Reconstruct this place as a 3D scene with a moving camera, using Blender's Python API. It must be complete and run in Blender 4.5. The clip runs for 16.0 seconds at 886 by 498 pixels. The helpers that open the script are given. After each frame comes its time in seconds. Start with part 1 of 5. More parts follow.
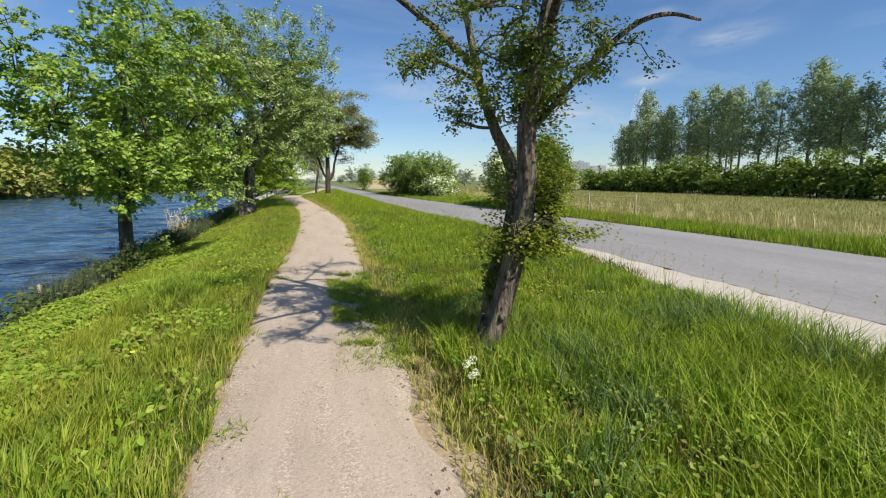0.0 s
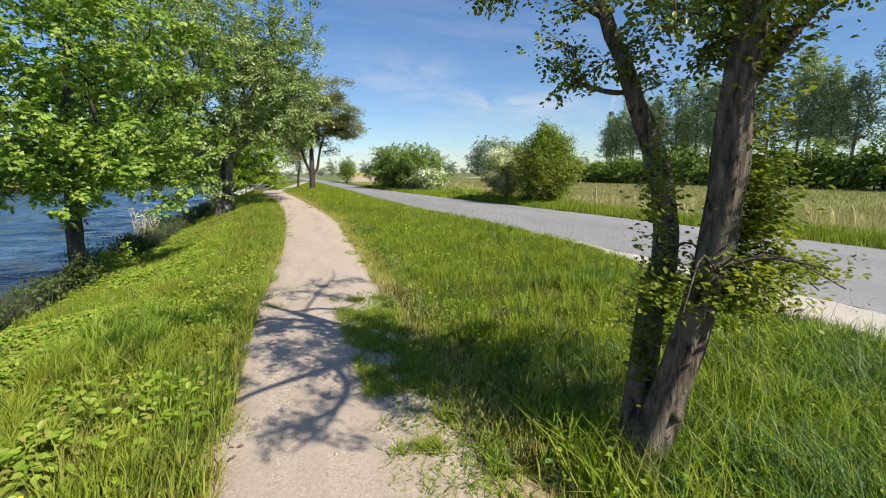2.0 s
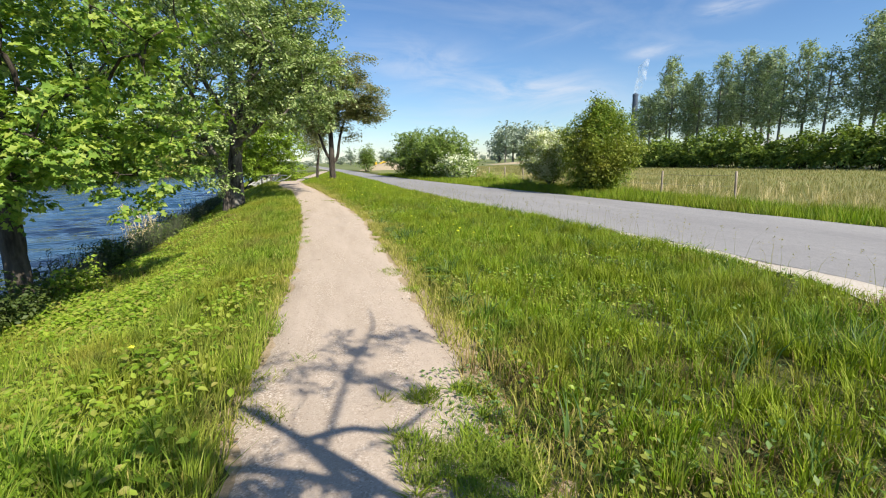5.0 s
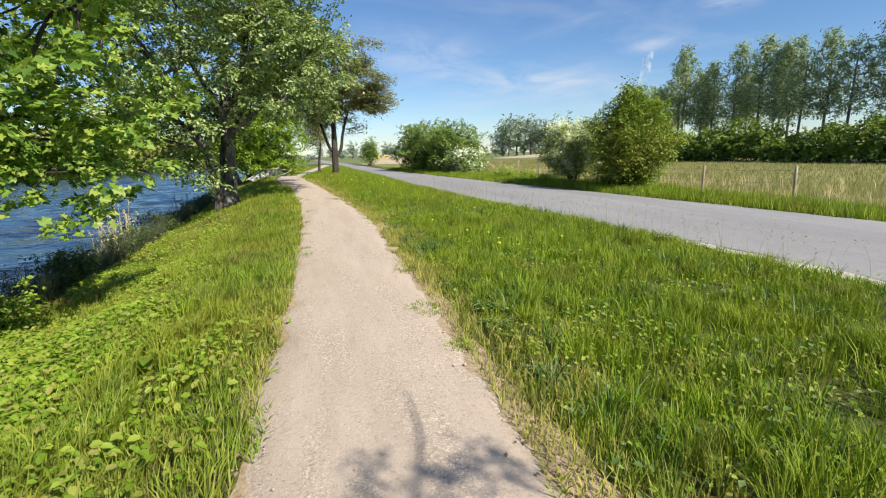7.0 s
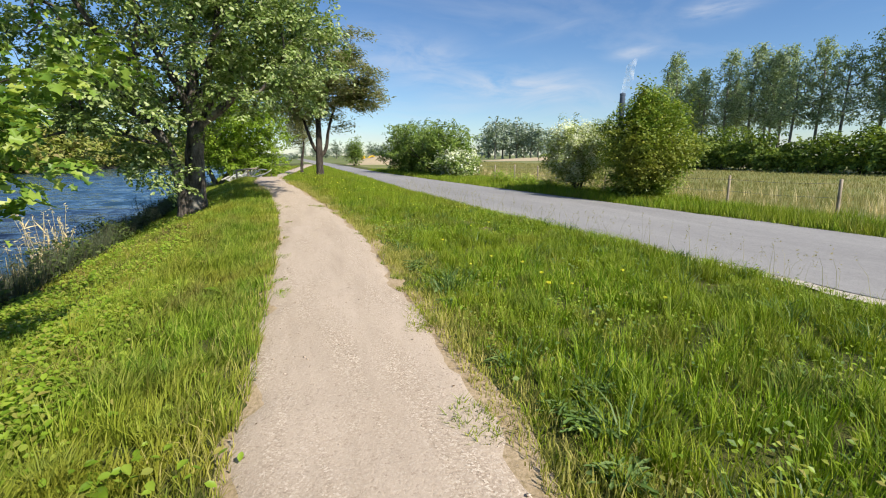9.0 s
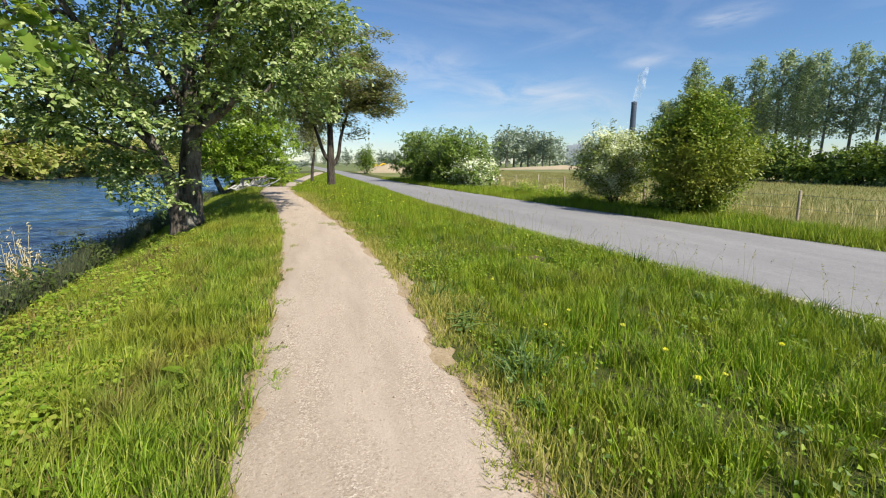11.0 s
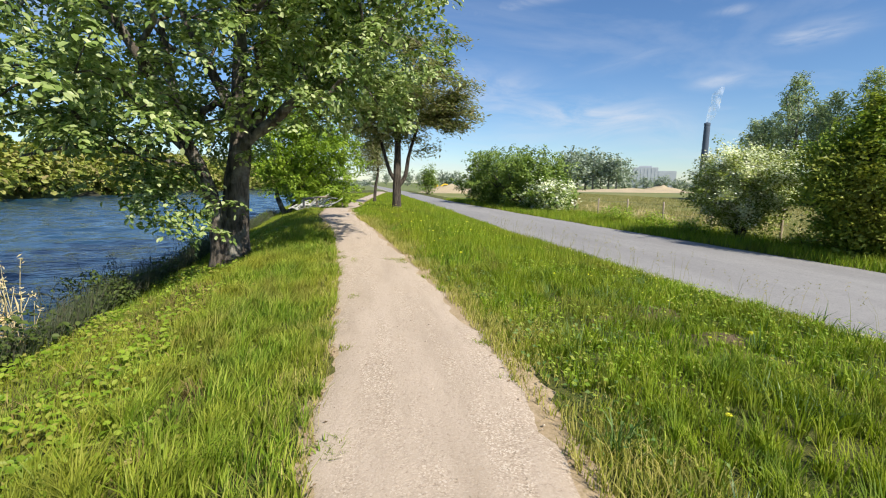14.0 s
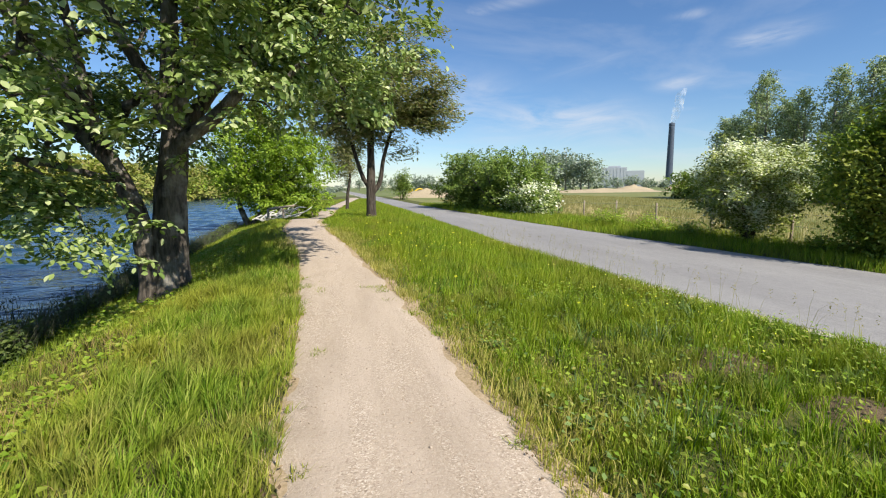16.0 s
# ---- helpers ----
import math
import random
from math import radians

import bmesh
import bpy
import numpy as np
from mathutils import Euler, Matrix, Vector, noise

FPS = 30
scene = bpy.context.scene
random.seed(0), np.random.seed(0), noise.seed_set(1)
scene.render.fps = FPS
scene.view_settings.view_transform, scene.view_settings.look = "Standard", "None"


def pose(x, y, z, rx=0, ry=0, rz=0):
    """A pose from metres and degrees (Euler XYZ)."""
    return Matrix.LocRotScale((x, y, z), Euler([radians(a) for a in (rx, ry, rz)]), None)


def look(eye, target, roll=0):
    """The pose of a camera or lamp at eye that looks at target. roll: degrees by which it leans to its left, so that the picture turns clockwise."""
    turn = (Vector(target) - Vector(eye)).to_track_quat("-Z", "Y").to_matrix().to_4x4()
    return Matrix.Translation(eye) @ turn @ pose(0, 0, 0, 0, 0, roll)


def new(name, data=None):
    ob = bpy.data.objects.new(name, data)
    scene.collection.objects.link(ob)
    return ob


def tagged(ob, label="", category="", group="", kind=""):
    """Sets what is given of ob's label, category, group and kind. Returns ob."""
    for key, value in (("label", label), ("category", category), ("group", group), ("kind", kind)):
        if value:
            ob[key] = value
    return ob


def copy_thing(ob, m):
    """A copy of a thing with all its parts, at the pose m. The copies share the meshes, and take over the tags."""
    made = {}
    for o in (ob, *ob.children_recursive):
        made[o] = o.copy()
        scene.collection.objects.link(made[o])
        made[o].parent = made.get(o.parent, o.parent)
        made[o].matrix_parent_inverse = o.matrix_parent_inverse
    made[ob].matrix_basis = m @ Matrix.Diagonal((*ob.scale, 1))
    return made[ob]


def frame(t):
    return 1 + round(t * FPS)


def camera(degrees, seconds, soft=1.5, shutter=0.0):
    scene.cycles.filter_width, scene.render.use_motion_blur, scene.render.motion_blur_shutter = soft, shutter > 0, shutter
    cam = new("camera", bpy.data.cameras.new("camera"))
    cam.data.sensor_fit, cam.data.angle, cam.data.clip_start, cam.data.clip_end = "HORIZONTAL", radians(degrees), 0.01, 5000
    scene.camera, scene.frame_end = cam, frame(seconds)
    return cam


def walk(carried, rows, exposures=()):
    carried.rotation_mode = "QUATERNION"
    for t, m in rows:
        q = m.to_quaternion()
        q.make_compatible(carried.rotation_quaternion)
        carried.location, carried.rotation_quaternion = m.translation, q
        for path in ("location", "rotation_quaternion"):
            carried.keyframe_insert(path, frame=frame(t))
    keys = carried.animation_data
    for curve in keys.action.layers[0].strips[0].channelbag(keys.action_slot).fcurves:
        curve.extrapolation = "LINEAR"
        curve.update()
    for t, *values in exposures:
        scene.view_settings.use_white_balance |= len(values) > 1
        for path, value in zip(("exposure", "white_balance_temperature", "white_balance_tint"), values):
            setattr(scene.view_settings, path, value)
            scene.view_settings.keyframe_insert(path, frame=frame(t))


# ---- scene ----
cam = camera(88.0, 16.0, soft=1.1)
METRES, EYE, TILT, LEAN, TURN = 15.5, 1.6, -8.5, 0.0, -16.2
ROWS = [
    (0.0, 0.0, 0.0, 0.0, -0.0, 0.0, 0.0),
    (0.5, -0.0161, 0.0259, 0.0037, -0.32, -0.22, -0.05),
    (1.0, -0.0264, 0.0568, 0.008, -1.04, -0.86, 0.45),
    (1.5, -0.0356, 0.0834, 0.0137, -1.58, -0.89, 0.59),
    (2.0, -0.0489, 0.1131, 0.0196, -2.27, -0.98, 0.66),
    (2.5, -0.0556, 0.1421, 0.0229, -2.93, -1.13, 0.45),
    (3.0, -0.0662, 0.1753, 0.0272, -3.54, -1.53, 0.02),
    (3.5, -0.0754, 0.2039, 0.0331, -3.98, -2.18, 1.63),
    (4.0, -0.0825, 0.2384, 0.0367, -2.01, -1.99, 1.2),
    (6.5, -0.1199, 0.3844, 0.0556, 1.03, -3.19, 1.53),
    (7.0, -0.13, 0.4187, 0.0611, 0.32, -3.23, 1.24),
    (7.5, -0.1386, 0.4478, 0.067, -0.35, -3.33, 1.16),
    (8.0, -0.143, 0.4832, 0.0724, -1.41, -3.5, 0.94),
    (8.5, -0.154, 0.5108, 0.0767, -1.99, -3.33, 0.57),
    (9.0, -0.1623, 0.5419, 0.0823, -1.75, -3.06, 0.32),
    (11.5, -0.2012, 0.692, 0.11, 0.34, -1.51, -0.54),
    (12.0, -0.2098, 0.723, 0.1146, 3.3, -0.82, -0.8),
    (12.5, -0.2172, 0.7488, 0.1176, 4.54, -0.4, -1.41),
    (13.0, -0.2268, 0.7781, 0.1225, 4.83, -0.1, -1.75),
    (13.5, -0.2343, 0.8056, 0.1258, 5.66, 0.29, -2.02),
    (14.0, -0.2477, 0.8346, 0.1308, 6.38, 0.27, -1.93),
    (14.5, -0.2544, 0.8605, 0.1344, 5.93, 0.22, -1.55),
    (15.0, -0.2588, 0.8909, 0.1397, 4.67, 0.0, -1.34),
    (15.5, -0.2695, 0.9151, 0.1452, 3.66, 0.08, -0.91),
    (16.0, -0.275, 0.9449, 0.1506, 3.29, 0.8, -0.17),
]
walk(cam, [(t, pose(0, 0, EYE, TILT, LEAN, TURN) @ pose(METRES * x, METRES * y, METRES * z, 90 + pitch, roll, yaw)) for t, x, y, z, yaw, pitch, roll in ROWS],
     [(0.0, 0.38), (1.0, 0.42), (2.5, 0.55), (3.5, 0.65), (4.0, 0.65), (7.0, 0.56), (9.0, 0.5), (12.0, 0.52), (16.0, 0.55)])

# ---- world, sun, exposure ----
SUN_AZ, SUN_EL = 147.0, 44.0            # degrees clockwise from +y, and above the horizon
sun_dir = Vector((math.sin(radians(SUN_AZ)) * math.cos(radians(SUN_EL)), math.cos(radians(SUN_AZ)) * math.cos(radians(SUN_EL)), math.sin(radians(SUN_EL))))
world = bpy.data.worlds.new("sky")
scene.world = world
world.use_nodes = True
wt = world.node_tree
wt.nodes.clear()


def link(tree, a, b):
    tree.links.new(a, b)


def build_sky():
    t = wt
    out = t.nodes.new("ShaderNodeOutputWorld")
    bg = t.nodes.new("ShaderNodeBackground")
    bg.inputs["Strength"].default_value = 0.08
    sky = t.nodes.new("ShaderNodeTexSky")
    sky.sky_type = "NISHITA"
    sky.sun_disc = False
    sky.sun_elevation, sky.sun_rotation = radians(SUN_EL), radians(SUN_AZ)
    sky.altitude, sky.air_density, sky.dust_density, sky.ozone_density = 0, 1.0, 0.12, 2.2
    # thin cirrus on a flat layer high above
    tc = t.nodes.new("ShaderNodeTexCoord")
    sep = t.nodes.new("ShaderNodeSeparateXYZ")
    link(t, tc.outputs["Generated"], sep.inputs[0])
    add = t.nodes.new("ShaderNodeMath"); add.operation = "ADD"; add.inputs[1].default_value = 0.12
    link(t, sep.outputs["Z"], add.inputs[0])
    mx = t.nodes.new("ShaderNodeMath"); mx.operation = "MAXIMUM"; mx.inputs[1].default_value = 0.03
    link(t, add.outputs[0], mx.inputs[0])
    dv = t.nodes.new("ShaderNodeVectorMath"); dv.operation = "DIVIDE"
    cmb = t.nodes.new("ShaderNodeCombineXYZ")
    for i in range(3):
        link(t, mx.outputs[0], cmb.inputs[i])
    link(t, tc.outputs["Generated"], dv.inputs[0]); link(t, cmb.outputs[0], dv.inputs[1])
    mp = t.nodes.new("ShaderNodeMapping")
    mp.inputs["Rotation"].default_value = (0, 0, radians(-28))
    mp.inputs["Scale"].default_value = (0.62, 0.8, 0.2)
    mp.inputs["Location"].default_value = (1.7, 0.6, 0.0)
    link(t, dv.outputs[0], mp.inputs[0])
    n1 = t.nodes.new("ShaderNodeTexNoise")
    n1.inputs["Scale"].default_value, n1.inputs["Detail"].default_value, n1.inputs["Roughness"].default_value = 1.15, 9, 0.58
    n1.inputs["Distortion"].default_value = 0.5
    link(t, mp.outputs[0], n1.inputs["Vector"])
    ramp = t.nodes.new("ShaderNodeValToRGB")
    ramp.color_ramp.elements[0].position, ramp.color_ramp.elements[1].position = 0.46, 0.76
    link(t, n1.outputs["Fac"], ramp.inputs[0])
    sc = t.nodes.new("ShaderNodeMath"); sc.operation = "MULTIPLY"; sc.inputs[1].default_value = 0.36
    link(t, ramp.outputs[0], sc.inputs[0])
    cover = sc.outputs[0]
    # wisps of cloud: bearing, height, half widths and tilt in degrees, and how thick
    fray = t.nodes.new("ShaderNodeTexNoise")
    fray.inputs["Scale"].default_value, fray.inputs["Detail"].default_value, fray.inputs["Roughness"].default_value, fray.inputs["Distortion"].default_value = 6.0, 8, 0.62, 0.9
    fmap = t.nodes.new("ShaderNodeMapping")
    fmap.inputs["Scale"].default_value = (1, 1, 3.2)
    link(t, tc.outputs["Generated"], fmap.inputs[0]); link(t, fmap.outputs[0], fray.inputs["Vector"])
    thin = t.nodes.new("ShaderNodeMapRange")
    thin.inputs["From Min"].default_value, thin.inputs["From Max"].default_value = 0.33, 0.66
    link(t, fray.outputs["Fac"], thin.inputs["Value"])

    def calc(op, a, b):
        n = t.nodes.new("ShaderNodeMath"); n.operation = op
        for k, v in enumerate((a, b)):
            if isinstance(v, bpy.types.NodeSocket):
                link(t, v, n.inputs[k])
            else:
                n.inputs[k].default_value = v
        return n.outputs[0]

    for az, el, wide, high, tilt, much in [(27, 7.6, 11.0, 2.4, 6, 0.8), (15, 10.5, 9.0, 3.2, 12, 0.45), (19, 20.0, 7.0, 0.7, -9, 0.4), (30, 13.5, 6.0, 0.8, -14, 0.22), (39.8, 10.9, 2.6, 0.75, -6, 0.75), (47.0, 14.2, 3.4, 1.0, -6, 0.7), (39.9, 17.3, 1.7, 0.45, 0, 0.65)]:
        a, e, r = radians(az), radians(el), radians(tilt)
        ea, ee = Vector((math.cos(a), -math.sin(a), 0)), Vector((-math.sin(a) * math.sin(e), -math.cos(a) * math.sin(e), math.cos(e)))
        mid = Vector((math.sin(a) * math.cos(e), math.cos(a) * math.cos(e), math.sin(e)))
        off = t.nodes.new("ShaderNodeVectorMath"); off.operation = "SUBTRACT"; off.inputs[1].default_value = mid
        link(t, tc.outputs["Generated"], off.inputs[0])
        total = 0.0
        for axis, width in ((ea * math.cos(r) - ee * math.sin(r), wide), (ee * math.cos(r) + ea * math.sin(r), high)):
            d = t.nodes.new("ShaderNodeVectorMath"); d.operation = "DOT_PRODUCT"; d.inputs[1].default_value = axis / math.sin(radians(width))
            link(t, off.outputs[0], d.inputs[0])
            total = calc("ADD", calc("MULTIPLY", d.outputs["Value"], d.outputs["Value"]), total)
        cover = calc("MAXIMUM", cover, calc("MULTIPLY", calc("MULTIPLY", calc("POWER", 0.3, total), thin.outputs[0]), much))
    mix = t.nodes.new("ShaderNodeMixRGB")
    mix.inputs["Color2"].default_value = (6.6, 6.9, 7.5, 1)
    hs = t.nodes.new("ShaderNodeHueSaturation")
    hs.inputs["Saturation"].default_value, hs.inputs["Value"].default_value = 1.12, 1.03
    link(t, sky.outputs[0], hs.inputs["Color"])
    tint = t.nodes.new("ShaderNodeMixRGB")
    tint.blend_type = "MULTIPLY"
    tint.inputs["Fac"].default_value, tint.inputs["Color2"].default_value = 1.0, (0.87, 0.97, 1.12, 1)
    link(t, hs.outputs[0], tint.inputs["Color1"])
    link(t, cover, mix.inputs["Fac"]); link(t, tint.outputs[0], mix.inputs["Color1"])
    link(t, mix.outputs[0], bg.inputs["Color"]); link(t, bg.outputs[0], out.inputs[0])


build_sky()
sun = new("sun", bpy.data.lights.new("sun", "SUN"))
sun.data.energy, sun.data.angle, sun.data.color = 4.8, radians(0.53), (1.0, 0.93, 0.82)
sun.matrix_world = look(sun_dir * 60, (0, 0, 0))


# ---- materials ----
def bare(name, rough=0.8, spec=0.3):
    m = bpy.data.materials.new(name)
    m.use_nodes = True
    p = m.node_tree.nodes["Principled BSDF"]
    p.inputs["Roughness"].default_value = rough
    p.inputs["Specular IOR Level"].default_value = spec
    return m, m.node_tree, p


def noise_node(t, scale, detail=5, rough=0.55, stretch=None, dist=0.0):
    geo = t.nodes.new("ShaderNodeNewGeometry")
    n = t.nodes.new("ShaderNodeTexNoise")
    n.inputs["Scale"].default_value, n.inputs["Detail"].default_value, n.inputs["Roughness"].default_value = scale, detail, rough
    n.inputs["Distortion"].default_value = dist
    if stretch:
        mp = t.nodes.new("ShaderNodeMapping")
        mp.inputs["Scale"].default_value = stretch
        link(t, geo.outputs["Position"], mp.inputs[0]); link(t, mp.outputs[0], n.inputs["Vector"])
    else:
        link(t, geo.outputs["Position"], n.inputs["Vector"])
    return n.outputs["Fac"]


def ramp_node(t, fac, stops):
    r = t.nodes.new("ShaderNodeValToRGB")
    els = r.color_ramp.elements
    while len(els) < len(stops):
        els.new(0.5)
    for e, (pos, col) in zip(els, stops):
        e.position, e.color = pos, (*col, 1)
    link(t, fac, r.inputs[0])
    return r.outputs[0]


def mix_col(t, fac, a, b, mode="MIX"):
    m = t.nodes.new("ShaderNodeMixRGB")
    m.blend_type = mode
    for sock, v in (("Fac", fac), ("Color1", a), ("Color2", b)):
        if isinstance(v, bpy.types.NodeSocket):
            link(t, v, m.inputs[sock])
        else:
            m.inputs[sock].default_value = v if sock == "Fac" else (*v, 1)
    return m.outputs[0]


def bump_to(t, p, fac, strength, distance):
    b = t.nodes.new("ShaderNodeBump")
    b.inputs["Strength"].default_value, b.inputs["Distance"].default_value = strength, distance
    link(t, fac, b.inputs["Height"]); link(t, b.outputs[0], p.inputs["Normal"])


def two_scale(name, c1, c2, c3, s1, s2, rough=0.9, bump=0.4, dist=0.01, spec=0.25, stretch=None):
    """Broad patches between c1 and c2, and fine grain of c3."""
    m, t, p = bare(name, rough, spec)
    big = ramp_node(t, noise_node(t, s1, 6, 0.6), [(0.35, c1), (0.65, c2)])
    fine = noise_node(t, s2, 8, 0.7, stretch)
    f = ramp_node(t, fine, [(0.42, (0, 0, 0)), (0.68, (1, 1, 1))])
    link(t, mix_col(t, f, big, c3), p.inputs["Base Color"])
    bump_to(t, p, fine, bump, dist)
    return m


def leaf_mat(name, cols, trans=0.4, rough=0.45, patch=0.35, patch_cols=None, gloss=0.25, patch_dark=None, patch_dry=None):
    """Foliage: colour differs leaf by leaf, and in soft patches; light shines through."""
    m, t, p = bare(name, rough, gloss)
    geo = t.nodes.new("ShaderNodeNewGeometry")
    n = len(cols)
    col = ramp_node(t, geo.outputs["Random Per Island"], [(i / max(1, n - 1), tuple(min(0.85, 1.25 * v) for v in c)) for i, c in enumerate(cols)])
    if patch_cols:
        fac = ramp_node(t, noise_node(t, patch, 4, 0.6), [(0.4, (0, 0, 0)), (0.68, (1, 1, 1))])
        col = mix_col(t, fac, col, patch_cols)
    if patch_dark:
        fac = ramp_node(t, noise_node(t, 1.7, 5, 0.65, None, 0.5), [(0.52, (0, 0, 0)), (0.66, (0.55, 0.55, 0.55))])
        col = mix_col(t, fac, col, patch_dark)
    if patch_dry:
        fac = ramp_node(t, noise_node(t, 1.1, 6, 0.7, (1, 0.6, 1), 0.8), [(0.52, (0, 0, 0)), (0.7, (0.75, 0.75, 0.75))])
        col = mix_col(t, fac, col, patch_dry)
    hue = noise_node(t, 2.3, 3)
    col = mix_col(t, 0.6, col, ramp_node(t, hue, [(0.3, (0.62, 0.68, 0.6)), (0.7, (1.25, 1.2, 1.1))]), "MULTIPLY")
    link(t, col, p.inputs["Base Color"])
    tr = t.nodes.new("ShaderNodeBsdfTranslucent")
    link(t, mix_col(t, 1.0, col, (1.25, 1.35, 0.75), "MULTIPLY"), tr.inputs["Color"])
    ms = t.nodes.new("ShaderNodeMixShader")
    ms.inputs[0].default_value = trans
    link(t, p.outputs[0], ms.inputs[1]); link(t, tr.outputs[0], ms.inputs[2])
    link(t, ms.outputs[0], t.nodes["Material Output"].inputs[0])
    return m


def bark_mat(name, dark, light, moss=None, scale=9.0):
    m, t, p = bare(name, 0.92, 0.2)
    v = noise_node(t, scale, 8, 0.65, (1, 1, 0.22), 0.6)
    col = ramp_node(t, v, [(0.36, dark), (0.66, light)])
    if moss:
        col = mix_col(t, ramp_node(t, noise_node(t, 3.0, 4), [(0.5, (0, 0, 0)), (0.72, (0.8, 0.8, 0.8))]), col, moss)
    link(t, col, p.inputs["Base Color"])
    bump_to(t, p, v, 1.0, 0.07)
    return m


def water_mat():
    m, t, p = bare("canal_water", 0.07, 0.5)
    p.inputs["IOR"].default_value = 1.33
    link(t, ramp_node(t, noise_node(t, 0.12, 3), [(0.3, (0.012, 0.04, 0.075)), (0.7, (0.02, 0.06, 0.1))]), p.inputs["Base Color"])
    a = noise_node(t, 1.5, 3, 0.5, (0.55, 1.5, 1), 0.4)
    b = noise_node(t, 5.0, 3, 0.5, (0.6, 1.5, 1))
    s = t.nodes.new("ShaderNodeMath"); s.operation = "MULTIPLY_ADD"; s.inputs[1].default_value = 0.35
    link(t, b, s.inputs[0]); link(t, a, s.inputs[2])
    bump_to(t, p, s.outputs[0], 0.7, 0.12)
    return m


M_SOIL = two_scale("verge_soil", (0.04, 0.068, 0.011), (0.09, 0.095, 0.023), (0.14, 0.13, 0.037), 1.2, 22, bump=0.8, dist=0.03)
M_MEADOW = two_scale("meadow", (0.12, 0.17, 0.04), (0.26, 0.23, 0.09), (0.2, 0.2, 0.07), 0.12, 3.0)
M_FARLAND = two_scale("far_land", (0.1, 0.15, 0.04), (0.2, 0.21, 0.08), (0.15, 0.17, 0.06), 0.02, 0.4)
M_BED = two_scale("canal_bed", (0.03, 0.03, 0.02), (0.05, 0.05, 0.035), (0.04, 0.04, 0.03), 0.8, 6)
M_WATER = water_mat()
M_SAND = two_scale("sand", (0.4, 0.32, 0.2), (0.33, 0.27, 0.17), (0.46, 0.38, 0.26), 0.3, 5)
M_WOOD = two_scale("weathered_wood", (0.33, 0.27, 0.19), (0.25, 0.2, 0.15), (0.42, 0.36, 0.28), 2.0, 18, stretch=(1, 1, 0.15))
M_DARKWOOD = two_scale("wet_dark_wood", (0.04, 0.033, 0.028), (0.07, 0.06, 0.05), (0.1, 0.09, 0.075), 3.0, 22, stretch=(1, 1, 0.2))
M_BLEACHED = two_scale("bleached_wood", (0.62, 0.6, 0.55), (0.5, 0.47, 0.42), (0.7, 0.68, 0.64), 2.0, 14)
M_ROCK = two_scale("bank_stone", (0.4, 0.39, 0.36), (0.28, 0.27, 0.25), (0.5, 0.49, 0.46), 2.5, 16)
M_STRAW = leaf_mat("dry_straw", [(0.5, 0.4, 0.22), (0.62, 0.52, 0.32), (0.42, 0.33, 0.18)], 0.25, 0.7)
M_REED = leaf_mat("young_reed", [(0.05, 0.07, 0.03), (0.07, 0.085, 0.05), (0.09, 0.08, 0.06)], 0.2, 0.6)
M_GRASS = leaf_mat("verge_grass", [(0.048, 0.105, 0.004), (0.1, 0.185, 0.006), (0.165, 0.26, 0.009), (0.235, 0.315, 0.02), (0.34, 0.33, 0.065)], 0.26, 0.6, 0.55, (0.24, 0.29, 0.02), 0.18, (0.055, 0.12, 0.03), (0.23, 0.185, 0.05))
M_GRASS_L = leaf_mat("bank_grass", [(0.07, 0.14, 0.01), (0.14, 0.23, 0.016), (0.22, 0.3, 0.03), (0.32, 0.34, 0.08)], 0.28, 0.6, 0.6, (0.31, 0.31, 0.04), 0.15, (0.08, 0.16, 0.03), (0.27, 0.22, 0.07))
M_GRASS_B = leaf_mat("couch_grass", [(0.033, 0.075, 0.012), (0.06, 0.115, 0.024), (0.1, 0.165, 0.043), (0.19, 0.25, 0.1)], 0.28, 0.45, gloss=0.25)
M_FIELD = leaf_mat("field_grass", [(0.14, 0.17, 0.045), (0.24, 0.228, 0.09), (0.36, 0.3, 0.15), (0.17, 0.185, 0.05)], 0.3, 0.6, 0.2, (0.27, 0.24, 0.085))
M_DRY = leaf_mat("dry_fringe_grass", [(0.22, 0.23, 0.04), (0.32, 0.3, 0.08), (0.42, 0.36, 0.14), (0.17, 0.21, 0.025)], 0.35, 0.7, gloss=0.1)
M_THATCH = leaf_mat("dead_thatch", [(0.05, 0.05, 0.02), (0.11, 0.09, 0.035), (0.2, 0.15, 0.06), (0.3, 0.23, 0.1)], 0.15, 0.8, gloss=0.1)
M_HERB = leaf_mat("broadleaf_herbs", [(0.13, 0.215, 0.018), (0.2, 0.3, 0.028), (0.3, 0.375, 0.055), (0.28, 0.25, 0.07)], 0.4, 0.4)
M_THISTLE = leaf_mat("thistle_leaf", [(0.07, 0.13, 0.03), (0.11, 0.175, 0.045), (0.16, 0.22, 0.075)], 0.25, 0.5)
M_FOL_NEAR = leaf_mat("hawthorn_leaf", [(0.06, 0.095, 0.016), (0.12, 0.165, 0.028), (0.21, 0.235, 0.045)], 0.3, 0.35)
M_FOL_YELLOW = leaf_mat("epicormic_leaf", [(0.2, 0.22, 0.03), (0.11, 0.16, 0.024), (0.3, 0.28, 0.045)], 0.4, 0.35)
M_FOL_T1 = leaf_mat("maple_leaf", [(0.065, 0.13, 0.02), (0.135, 0.225, 0.034), (0.22, 0.31, 0.052), (0.31, 0.36, 0.075)], 0.3, 0.38)
